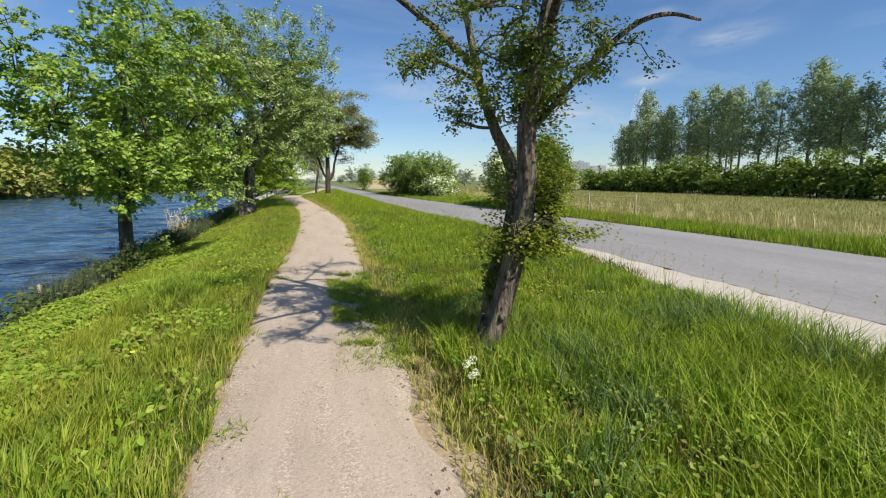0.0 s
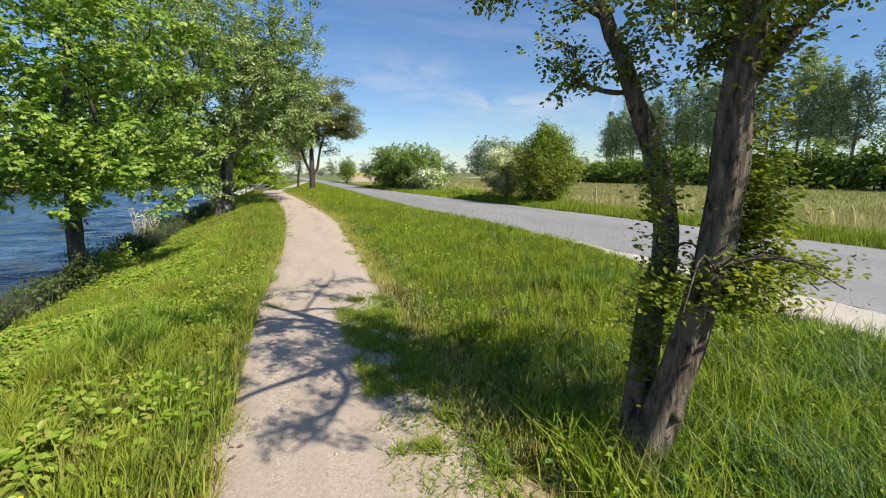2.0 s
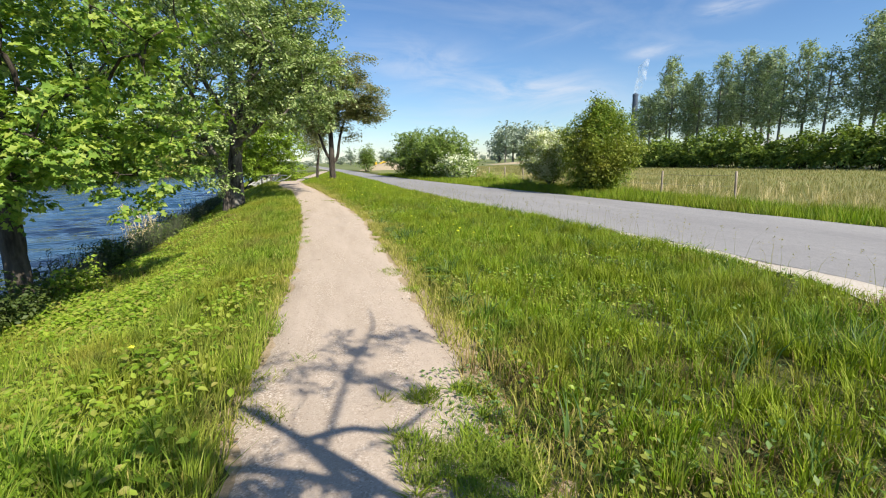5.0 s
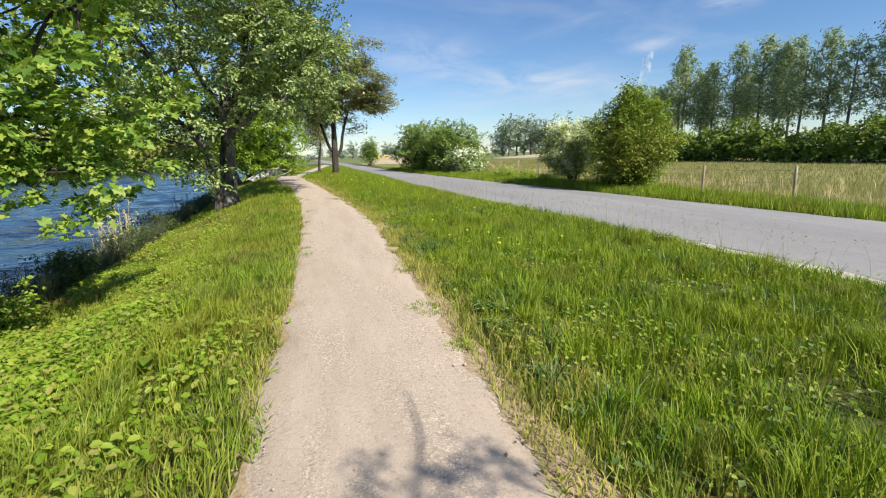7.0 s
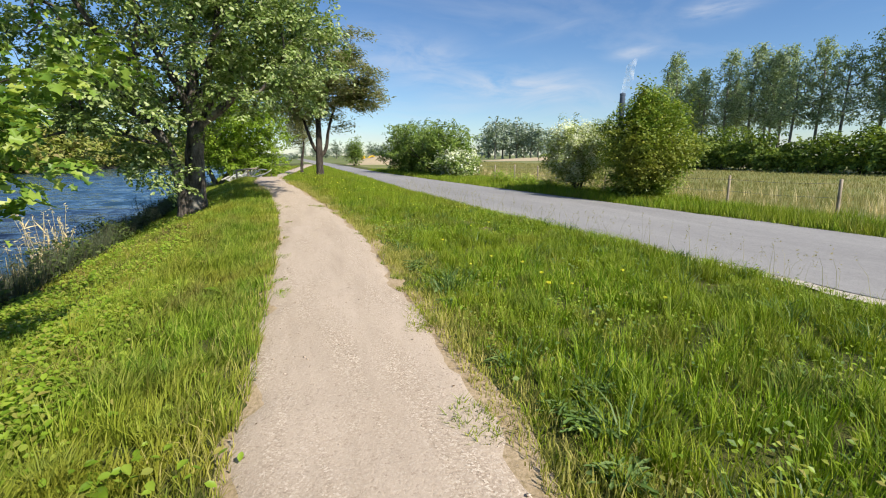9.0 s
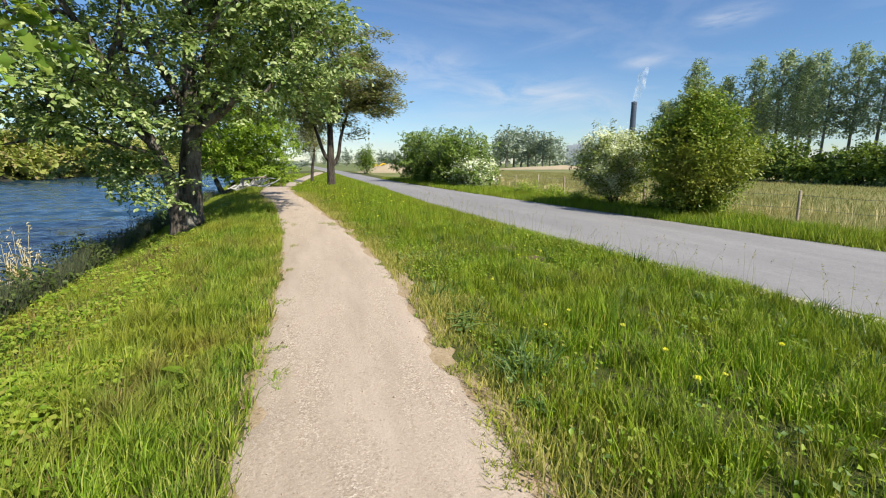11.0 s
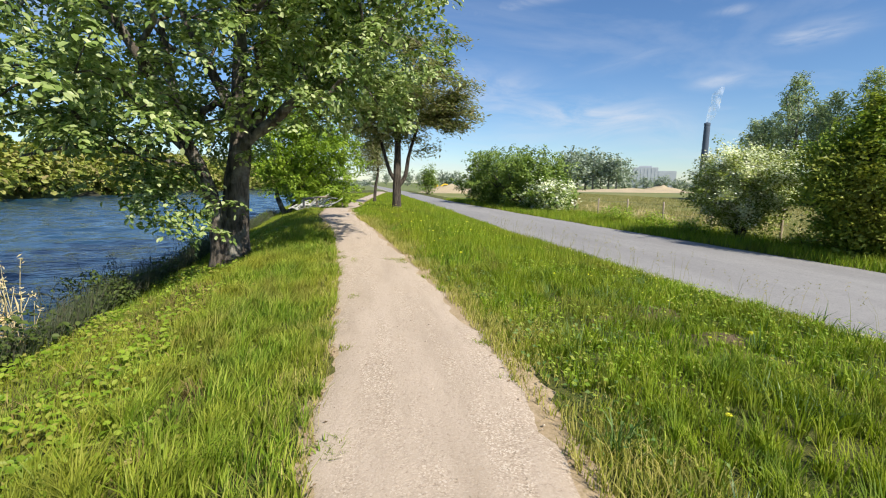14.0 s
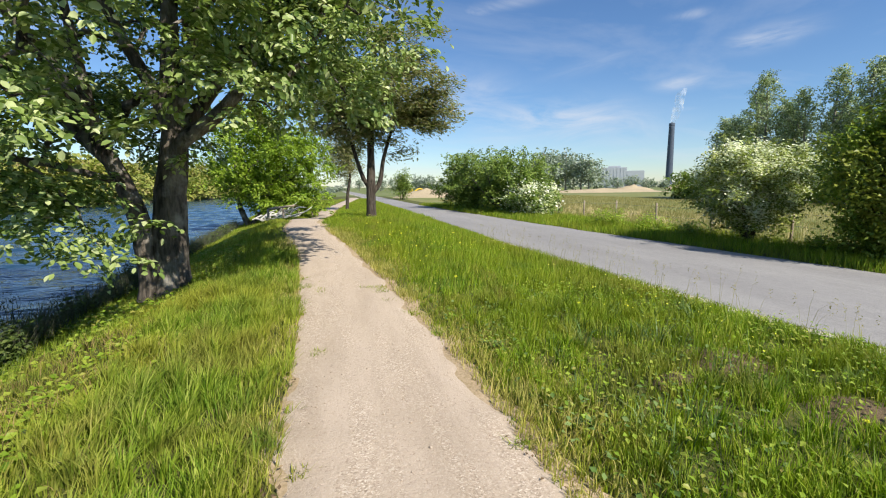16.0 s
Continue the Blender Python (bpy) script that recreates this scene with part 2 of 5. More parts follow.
# the palest tone puts whitish highlights into the colour of some leaves
M_FOL_T2 = leaf_mat("whitebeam_leaf", [(0.09, 0.14, 0.032), (0.155, 0.22, 0.06), (0.25, 0.315, 0.11), (0.41, 0.45, 0.25)], 0.26, 0.35)
M_FOL_T3 = leaf_mat("bright_leaf", [(0.13, 0.21, 0.02), (0.21, 0.3, 0.032), (0.28, 0.36, 0.05)], 0.34, 0.4)
M_FOL_BUSH = leaf_mat("bush_leaf", [(0.08, 0.135, 0.025), (0.14, 0.205, 0.038), (0.23, 0.29, 0.07)], 0.25, 0.4)
M_FOL_CONE = leaf_mat("cone_bush_leaf", [(0.075, 0.135, 0.02), (0.14, 0.215, 0.03), (0.22, 0.29, 0.045), (0.27, 0.29, 0.05)], 0.28, 0.4, 0.5, (0.27, 0.27, 0.05))
M_BLOSSOM = leaf_mat("hawthorn_blossom", [(0.7, 0.7, 0.52), (0.8, 0.79, 0.68), (0.55, 0.6, 0.36)], 0.3, 0.6)
M_FOL_HAW = leaf_mat("pale_hawthorn_leaf", [(0.1, 0.14, 0.03), (0.18, 0.225, 0.05), (0.31, 0.33, 0.09)], 0.28, 0.45)
M_FOL_POP = leaf_mat("poplar_leaf", [(0.14, 0.185, 0.1), (0.25, 0.3, 0.175), (0.44, 0.49, 0.35)], 0.3, 0.4)
M_FOL_HEDGE = leaf_mat("hedge_leaf", [(0.07, 0.12, 0.022), (0.15, 0.215, 0.038), (0.3, 0.35, 0.07)], 0.25, 0.45)
M_FOL_BANK = leaf_mat("far_bank_leaf", [(0.16, 0.2, 0.04), (0.25, 0.28, 0.06), (0.33, 0.33, 0.1), (0.24, 0.19, 0.09)], 0.3, 0.5)
# greyed and blued: the haze of distance is put into the leaf colour
M_FOL_FAR = leaf_mat("haze_tinted_leaf", [(0.22, 0.265, 0.235), (0.27, 0.315, 0.275), (0.31, 0.35, 0.31)], 0.25, 0.6)
# the dark tone holds the shade of the bank's slope away from the sun
M_WEED = leaf_mat("shaded_weed", [(0.035, 0.06, 0.014), (0.06, 0.09, 0.02), (0.1, 0.13, 0.035)], 0.25, 0.5)
M_NEEDLE = leaf_mat("pine_needle", [(0.1, 0.13, 0.05), (0.18, 0.205, 0.085), (0.24, 0.2, 0.12), (0.22, 0.24, 0.115)], 0.4, 0.5)
M_YELLOW = leaf_mat("yellow_petal", [(0.75, 0.6, 0.03), (0.8, 0.68, 0.06), (0.7, 0.62, 0.12)], 0.3, 0.5)
M_FLUFF = leaf_mat("white_fluff", [(0.75, 0.75, 0.72), (0.66, 0.66, 0.6)], 0.45, 0.8)
M_BARK = bark_mat("grey_bark", (0.035, 0.03, 0.024), (0.19, 0.16, 0.13), (0.38, 0.36, 0.31))
M_BARK_NEAR = bark_mat("hawthorn_bark", (0.03, 0.023, 0.018), (0.32, 0.255, 0.195), (0.23, 0.215, 0.14), 26.0)
M_BARK_DARK = bark_mat("dark_bark", (0.035, 0.028, 0.022), (0.12, 0.1, 0.08))
M_BARK_PALE = bark_mat("poplar_bark", (0.14, 0.13, 0.1), (0.38, 0.35, 0.3))
M_CONCRETE = two_scale("far_cladding", (0.46, 0.49, 0.52), (0.5, 0.53, 0.56), (0.42, 0.45, 0.5), 0.05, 0.5)
M_STACK = two_scale("far_stack", (0.06, 0.085, 0.12), (0.08, 0.1, 0.14), (0.1, 0.12, 0.16), 0.05, 0.6)
M_MACHINE = two_scale("yellow_paint", (0.7, 0.45, 0.03), (0.62, 0.4, 0.03), (0.5, 0.33, 0.05), 0.8, 9, 0.5)


def smoke_mat():
    m, t, p = bare("thin_smoke", 1.0, 0.0)
    p.inputs["Base Color"].default_value = (0.9, 0.9, 0.9, 1)
    a = ramp_node(t, noise_node(t, 0.16, 5, 0.6), [(0.4, (0, 0, 0)), (0.75, (0.4, 0.4, 0.4))])
    link(t, a, p.inputs["Alpha"])
    return m


M_SMOKE = smoke_mat()


def path_mat():
    """Trodden gravel: pale sand with pinkish chips, darker stones and dusty patches."""
    m, t, p = bare("gravel_path", 0.95, 0.2)
    base = ramp_node(t, noise_node(t, 1.3, 8, 0.7, (1.9, 0.32, 1)), [(0.3, (0.375, 0.3, 0.225)), (0.68, (0.52, 0.425, 0.335))])
    grain = noise_node(t, 75, 4, 0.7)
    col = mix_col(t, ramp_node(t, grain, [(0.5, (0, 0, 0)), (0.75, (0.75, 0.75, 0.75))]), base, (0.58, 0.5, 0.41))
    chips = noise_node(t, 34, 6, 0.75)
    geo = t.nodes.new("ShaderNodeNewGeometry")
    vor = t.nodes.new("ShaderNodeTexVoronoi")
    vor.inputs["Scale"].default_value = 95
    link(t, geo.outputs["Position"], vor.inputs["Vector"])
    sep = t.nodes.new("ShaderNodeSeparateColor")
    link(t, vor.outputs["Color"], sep.inputs[0])
    stone = ramp_node(t, sep.outputs[0], [(0.0, (0.26, 0.205, 0.15)), (0.3, (0.41, 0.325, 0.245)), (0.75, (0.5, 0.405, 0.31)), (1.0, (0.72, 0.64, 0.53))])
    where = ramp_node(t, noise_node(t, 1.5, 6, 0.65, (2.2, 0.3, 1)), [(0.46, (0.05, 0.05, 0.05)), (0.62, (0.85, 0.85, 0.85))])
    col = mix_col(t, where, col, stone)
    col = mix_col(t, ramp_node(t, chips, [(0.32, (0.8, 0.8, 0.8)), (0.44, (0, 0, 0))]), col, (0.27, 0.205, 0.15))
    link(t, col, p.inputs["Base Color"])
    bump_to(t, p, chips, 0.65, 0.016)
    return m


def asphalt_mat():
    """Old pale asphalt: worn stone chips, lighter wheel tracks along the road and darker mended streaks."""
    m, t, p = bare("old_asphalt", 0.85, 0.3)
    base = ramp_node(t, noise_node(t, 0.5, 6, 0.65, (1.6, 0.25, 1)), [(0.3, (0.235, 0.227, 0.222)), (0.7, (0.325, 0.315, 0.303))])
    grain = noise_node(t, 60, 5, 0.75)
    col = mix_col(t, ramp_node(t, grain, [(0.35, (0.8, 0.8, 0.8)), (0.5, (0, 0, 0))]), base, (0.14, 0.137, 0.135))
    col = mix_col(t, ramp_node(t, noise_node(t, 7, 9, 0.8), [(0.48, (0, 0, 0)), (0.75, (0.4, 0.4, 0.4))]), col, (0.4, 0.39, 0.37))
    seam = ramp_node(t, noise_node(t, 1.1, 9, 0.7, (1.3, 0.5, 1), 1.2), [(0.492, (0, 0, 0)), (0.5, (0.4, 0.28, 0.28)), (0.51, (0, 0, 0))])
    col = mix_col(t, seam, col, (0.13, 0.125, 0.12))
    link(t, col, p.inputs["Base Color"])
    bump_to(t, p, grain, 0.5, 0.008)
    return m


M_PATH, M_ASPHALT = path_mat(), asphalt_mat()
M_FRINGE = two_scale("fringe_soil", (0.4, 0.3, 0.19), (0.5, 0.385, 0.26), (0.26, 0.2, 0.1), 1.8, 30, bump=0.7, dist=0.02)
M_EARTH = two_scale("dug_earth", (0.15, 0.105, 0.06), (0.2, 0.145, 0.085), (0.09, 0.065, 0.035), 5, 60, bump=0.9, dist=0.02)
M_LITTER = leaf_mat("leaf_litter", [(0.09, 0.06, 0.04), (0.16, 0.11, 0.07), (0.26, 0.19, 0.12)], 0.1, 0.9, gloss=0.1)
M_SHOULDER = two_scale("road_gravel", (0.5, 0.44, 0.36), (0.42, 0.37, 0.305), (0.6, 0.55, 0.47), 1.4, 38, bump=0.6, dist=0.015)


# ---- tools ----
def mesh_np(name, verts, faces, smooth=False):
    """A mesh from arrays: verts (n, 3) and a list of face arrays (m, k)."""
    me = bpy.data.meshes.new(name)
    verts = np.asarray(verts, np.float32)
    me.vertices.add(len(verts))
    me.vertices.foreach_set("co", verts.ravel())
    loops = np.concatenate([np.asarray(f, np.int32).ravel() for f in faces])
    sizes = np.concatenate([np.full(len(f), np.asarray(f).shape[1], np.int32) for f in faces])
    starts = np.concatenate(([0], np.cumsum(sizes)[:-1])).astype(np.int32)
    me.loops.add(len(loops)); me.loops.foreach_set("vertex_index", loops)
    me.polygons.add(len(sizes)); me.polygons.foreach_set("loop_start", starts)
    if smooth:
        me.polygons.foreach_set("use_smooth", np.ones(len(sizes), bool))
    me.update(calc_edges=True)
    me.validate()
    return me


def obj(name, me, material, parent=None, label=""):
    if material is not None and not me.materials:
        me.materials.append(material)
    ob = new(name, me)
    if parent is not None:
        ob.parent = parent
    return tagged(ob, label)


def part(name, bm, material, parent, label=""):
    me = bpy.data.meshes.new(name)
    bm.normal_update()
    bm.to_mesh(me)
    bm.free()
    return obj(name, me, material, parent, label)


def thing(name, at, label, category, group="", rz=0.0):
    ob = new(name)
    ob.empty_display_size = 0.2
    ob.matrix_world = pose(*at, 0, 0, rz)
    return tagged(ob, label, category, group)


TABLE = np.random.RandomState(5).rand(64, 64)


def vnoise(x, y, size, seed=0):
    """Smooth value noise in 0..1 over the plan."""
    x, y = np.asarray(x, float) / size + seed * 7.31, np.asarray(y, float) / size + seed * 3.17
    i, j = np.floor(x).astype(int), np.floor(y).astype(int)
    u, v = x - i, y - j
    u, v = u * u * (3 - 2 * u), v * v * (3 - 2 * v)
    g = lambda a, b: TABLE[a % 64, b % 64]
    return (g(i, j) * (1 - u) + g(i + 1, j) * u) * (1 - v) + (g(i, j + 1) * (1 - u) + g(i + 1, j + 1) * u) * v


def curve_of(ys, xs):
    """A smooth line x(y) through a few plan points."""
    def f(y):
        y = np.asarray(y, float)
        return sum(np.interp(y + d, ys, xs) for d in (-1.5, -0.75, 0, 0.75, 1.5)) / 5
    return f


path_l = curve_of([-20, 5, 7, 9, 11, 17, 20, 23, 26.5, 28.8, 31.5, 36, 45, 52, 65, 90], [-0.7, -0.7, -0.74, -0.64, -0.47, -0.37, -0.45, -0.62, -0.95, -1.35, -1.7, -1.65, -1.3, -1.15, -0.1, 2.0])
path_r = curve_of([-20, 4, 9, 12, 18, 20.5, 24.4, 27, 30, 33, 37, 45, 52, 65, 90], [0.85, 0.72, 0.92, 1.13, 1.25, 1.08, 0.6, 0.2, -0.45, -0.68, -0.62, -0.4, -0.2, 0.9, 3.3])
verge_r = curve_of([-20, 3, 6, 8.5, 11, 15, 18, 22, 27, 36, 60, 90, 200], [4.85, 4.95, 5.45, 6.05, 6.35, 6.25, 5.9, 5.55, 5.3, 5.25, 4.9, 4.7, 2.1])
asphalt_l = curve_of([-20, 3, 7, 11.5, 15, 18, 22, 27, 36, 60, 90, 200], [6.2, 6.25, 6.45, 6.5, 6.3, 5.95, 5.6, 5.35, 5.3, 5.0, 4.8, 2.2])
road_f = curve_of([-20, 6, 13, 20, 26, 30, 38, 50, 60, 90, 200], [12.0, 11.8, 11.5, 10.9, 10.4, 9.95, 9.3, 8.6, 8.2, 8.0, 6.0])
water_n = curve_of([-20, 20, 29, 38, 54, 80, 120, 220, 400], [-4.9, -4.9, -5.3, -5.9, -7.3, -9.0, -10.0, -4.0, 20.0])
water_f = curve_of([-60, 75, 100, 150, 220, 400], [-40.0, -39.0, -35.0, -29.0, -19.0, 5.0])
WATER_Z = -0.92


def ground_z(x, y):
    x, y = np.asarray(x, float), np.asarray(y, float)
    wn, wf, pl = water_n(y), water_f(y), path_l(y)
    s = np.clip((x - wn) / np.maximum(pl - wn, 0.5), -3, 1)
    bank = np.interp(s, [-3, -0.5, -0.04, 0.0, 0.08, 0.3, 0.6, 1.0], [-2.6, -1.9, -1.25, -1.0, -0.74, -0.5, -0.2, 0.0])
    right = np.interp(x - verge_r(y), [-3, -0.5, 0, 7, 9, 40, 60], [0.0, -0.02, -0.07, -0.05, -0.04, -0.1, 0.0])
    z = np.where(x < pl, bank, right * np.clip((x - path_r(y)) / 2, 0, 1))
    far = np.interp(wf - x, [-3, 0, 0.6, 4, 12, 60], [-2.5, -1.0, -0.3, 1.6, 3.2, 4.0])
    z = np.where(x < wf + 3, np.maximum(far, np.where(x < (wn + wf) / 2, -2.5, z)), z)
    rise = np.interp(y, [15, 20, 24, 28, 31, 34, 37, 43], [0, 0.06, 0.22, 0.43, 0.53, 0.52, 0.3, 0.0])
    z = z + rise * np.interp(x, [-4.2, -2.2, 2.4, 4.9], [0, 1, 1, 0])
    rough = (vnoise(x, y, 0.9) - 0.5) * 0.05 + (vnoise(x, y, 5, 2) - 0.5) * 0.06
    on = np.clip(np.minimum(np.abs(x - path_l(y)), np.abs(x - path_r(y))) / 0.5, 0, 1) * np.where((x > path_l(y)) & (x < path_r(y)), 0.12, 1)
    on = on * np.where((x > verge_r(y) - 0.4) & (x < road_f(y) + 0.3), 0.0, 1)
    return z + rough * on


# ---- ground, water, path and road ----
def grid(xs, ys, zf):
    X, Y = np.meshgrid(xs, ys)
    V = np.stack([X, Y, zf(X, Y)], -1).reshape(-1, 3)
    nx, ny = len(xs), len(ys)
    a = (np.arange(ny - 1)[:, None] * nx + np.arange(nx - 1)[None]).ravel()
    return V, np.stack([a, a + 1, a + nx + 1, a + nx], 1)


def build_ground():
    xs = np.concatenate([[-3000, -900, -300, -120], np.linspace(-70, -36, 18), np.linspace(-34, -9, 9), np.arange(-8, 14, 0.22), np.linspace(14.5, 60, 24), [80, 130, 300, 900, 3000]])
    ys = np.concatenate([[-3000, -400, -80], np.linspace(-60, -13, 36), np.arange(-12, 62, 0.45), np.linspace(63, 160, 34), [190, 240, 320, 450, 700, 1400, 3000]])
    V, F = grid(xs, ys, lambda x, y: ground_z(x, y))
    me = mesh_np("ground", V, [F], True)
    for m in (M_SOIL, M_MEADOW, M_FARLAND, M_BED):
        me.materials.append(m)
    c = V[F].mean(1)
    idx = np.zeros(len(F), np.int32)
    idx[c[:, 0] > road_f(c[:, 1]) + 2.0] = 1
    idx[(np.abs(c[:, 0]) > 75) | (np.abs(c[:, 1]) > 110)] = 2
    idx[(c[:, 0] < water_f(c[:, 1])) & (c[:, 2] > -0.5)] = 2
    idx[c[:, 2] < -0.9] = 3
    me.polygons.foreach_set("material_index", idx)
    tagged(new("ground", me), "grassy canal bank, verges and open meadow to the horizon", "ground", kind="structure")


def strip(name, left, right, y0, y1, dy, nx, lift, material, label, category, wob=0.0):
    ys = np.arange(y0, y1, dy)
    u = np.linspace(0, 1, nx)
    L = left(ys) + (vnoise(ys, ys * 0 + 3, 0.5, 1) - 0.5) * wob + (vnoise(ys, ys * 0 + 8, 0.17, 1) - 0.5) * wob * 0.7
    Rr = right(ys) + (vnoise(ys, ys * 0 + 5, 0.55, 4) - 0.5) * wob + (vnoise(ys, ys * 0 + 9, 0.2, 6) - 0.5) * wob * 0.7
    X = L[:, None] + (Rr - L)[:, None] * u
    Y = np.repeat(ys[:, None], nx, 1)
    Z = ground_z(X, Y) + lift(u[None], X, Y)
    V = np.stack([X, Y, Z], -1).reshape(-1, 3)
    a = (np.arange(len(ys) - 1)[:, None] * nx + np.arange(nx - 1)[None]).ravel()
    me = mesh_np(name, V, [np.stack([a, a + 1, a + nx + 1, a + nx], 1)], True)
    return tagged(obj(name, me, material), label, category, kind="structure")


build_ground()
strip("path", path_l, path_r, -40, 95, 0.12, 14, lambda u, X, Y: 0.028 + 0.02 * np.sin(np.pi * u) + (vnoise(X, Y, 0.25, 3) - 0.5) * 0.014 - 0.03 * (np.abs(u - 0.5) > 0.47), M_PATH,
      "pale trodden gravel footpath along the canal", "path", 0.16)
strip("path_fringe", lambda y: path_l(y) - 0.07, lambda y: path_r(y) + 0.2, -40, 60, 0.15, 16, lambda u, X, Y: 0.014 + (vnoise(X, Y, 0.2, 5) - 0.5) * 0.012 - 0.02 * (np.abs(u - 0.5) > 0.48), M_FRINGE,
      "dusty brown soil and dry bits fringing the path", "soil", 0.2)
strip("road_shoulder", lambda y: verge_r(y) - 0.25, lambda y: asphalt_l(y) + 0.12, -60, 150, 0.25, 7, lambda u, X, Y: 0.02 + (vnoise(X, Y, 0.3, 3) - 0.5) * 0.02, M_SHOULDER,
      "strip of pale loose gravel beside the road", "gravel shoulder", 0.3)
strip("road", asphalt_l, road_f, -60, 230, 0.5, 12, lambda u, X, Y: 0.024 + 0.06 * np.sin(np.pi * u), M_ASPHALT,
      "worn pale grey asphalt country road without markings", "road", 0.14)


def waves(x, y):
    """Wind ripples: crossing short waves that run mostly along the canal."""
    rng = np.random.RandomState(9)
    z = 0
    for k in range(16):
        lam = 0.55 * 1.14 ** k
        a = radians(80) + rng.normal() * 0.5
        ph = rng.uniform(0, 6.28)
        gust = 0.5 + vnoise(x, y, 6.0, k)
        z = z + 0.0085 * lam ** 0.8 * gust * np.sin((x * math.cos(a) + y * math.sin(a)) * 6.283 / lam + ph)
    return z


def build_water():
    ys = np.concatenate([[-400, -200, -100], np.arange(-60, -2, 2.0), np.arange(-2, 75, 0.27), np.arange(75, 160, 0.6), np.arange(160, 420, 10)])
    u = np.concatenate([np.linspace(0, 0.5, 30)[:-1], np.linspace(0.5, 1, 75)])
    L, R = water_f(ys) - 1.0, water_n(ys) + 0.4
    X = L[:, None] + (R - L)[:, None] * u
    Y = np.repeat(ys[:, None], len(u), 1)
    Z = WATER_Z + waves(X, Y) * np.clip((150 - Y) / 60, 0, 1) * np.clip((Y + 8) / 6, 0, 1)
    V = np.stack([X, Y, Z], -1).reshape(-1, 3)
    m = len(u)
    a = (np.arange(len(ys) - 1)[:, None] * m + np.arange(m - 1)[None]).ravel()
    tagged(obj("water", mesh_np("water", V, [np.stack([a, a + 1, a + m + 1, a + m], 1)], True), M_WATER), "wind-rippled blue canal water", "canal", kind="structure")


build_water()


# ---- plants: blades, leaves, wood ----
def blades(rng, x, y, h, w, lean=0.5, wind=(0.12, 0.1), plain=False, ang=None):
    """Grass blades: bent, tapering, five corners each."""
    n = len(x)
    z = ground_z(x, y) - 0.01
    a = rng.uniform(0, 2 * np.pi, n)
    b = a + rng.uniform(0.6, 2.5, n) if ang is None else ang
    a = a if ang is None else ang + 1.57 + rng.normal(size=n) * 0.5
    side = np.stack([np.cos(a), np.sin(a), np.zeros(n)], 1) * (w / 2)[:, None]
    k = lean * rng.uniform(0.1, 1.0, n) * h
    d = np.stack([np.cos(b) * k + wind[0] * h, np.sin(b) * k + wind[1] * h, np.zeros(n)], 1)
    base = np.stack([x, y, z], 1)
    mid = base + d * 0.35 + np.stack([0 * h, 0 * h, h * 0.58], 1)
    tip = base + d + np.stack([0 * h, 0 * h, h * rng.uniform(0.8, 1.0, n)], 1)
    if plain:
        V = np.stack([base - side, base + side, tip], 1).reshape(-1, 3)
        return V, [np.arange(n)[:, None] * 3 + np.array([[0, 1, 2]])]
    V = np.stack([base - side, base + side, mid + side * 0.75, mid - side * 0.75, tip], 1).reshape(-1, 3)
    i = np.arange(n)[:, None] * 5
    return V, [i + np.array([[0, 1, 2, 3]]), i + np.array([[3, 2, 4]])]


def leaves(rng, c, size, up=0.3, aspect=0.62, droop=0.0, out=None, shape=""):
    """Folded diamond leaves at points c; up draws their faces to the sky."""
    n = len(c)
    nrm = rng.normal(size=(n, 3)); nrm /= np.linalg.norm(nrm, axis=1)[:, None]
    nrm[:, 2] = np.abs(nrm[:, 2]) + up * 2
    if out is not None:
        nrm += out
    else:
        nrm += np.array(sun_dir) * 0.55             # leaves turn to the light
    nrm /= np.linalg.norm(nrm, axis=1)[:, None]
    t = np.cross(nrm, rng.normal(size=(n, 3))); t /= np.linalg.norm(t, axis=1)[:, None] + 1e-9
    t[:, 2] -= droop
    s = np.cross(nrm, t)
    L = (size * rng.uniform(0.65, 1.25, n))[:, None]
    W = L * aspect * 0.5
    fold = nrm * W * rng.uniform(0.1, 0.5, n)[:, None]
    if shape:
        half = [(0.3, 0.85), (0.68, 0.8)] if shape == "oval" else [(0.12, 0.95), (0.32, 0.4), (0.62, 1.0), (0.74, 0.38)]
        rim = [c + t * L * (u - 0.5) + s * W * v + fold * v for u, v in half]
        rim2 = [c + t * L * (u - 0.5) - s * W * v + fold * v for u, v in half]
        k = len(half)
        V = np.stack([c - t * L * 0.5, *rim, c + t * L * 0.5 - nrm * L * 0.1, *rim2], 1).reshape(-1, 3)
        i = np.arange(n)[:, None] * (2 * k + 2)
        one = np.array([[0, *range(1, k + 2)]])
        two = np.array([[0, k + 1, *range(2 * k + 1, k + 1, -1)]])
        return V, [np.concatenate([i + one, i + two])]
    V = np.stack([c - t * L * 0.5, c + s * W + fold, c + t * L * 0.5 - nrm * L * 0.08, c - s * W + fold], 1).reshape(-1, 3)
    i = np.arange(n)[:, None] * 4
    return V, [np.concatenate([i + np.array([[0, 1, 2]]), i + np.array([[0, 2, 3]])])]


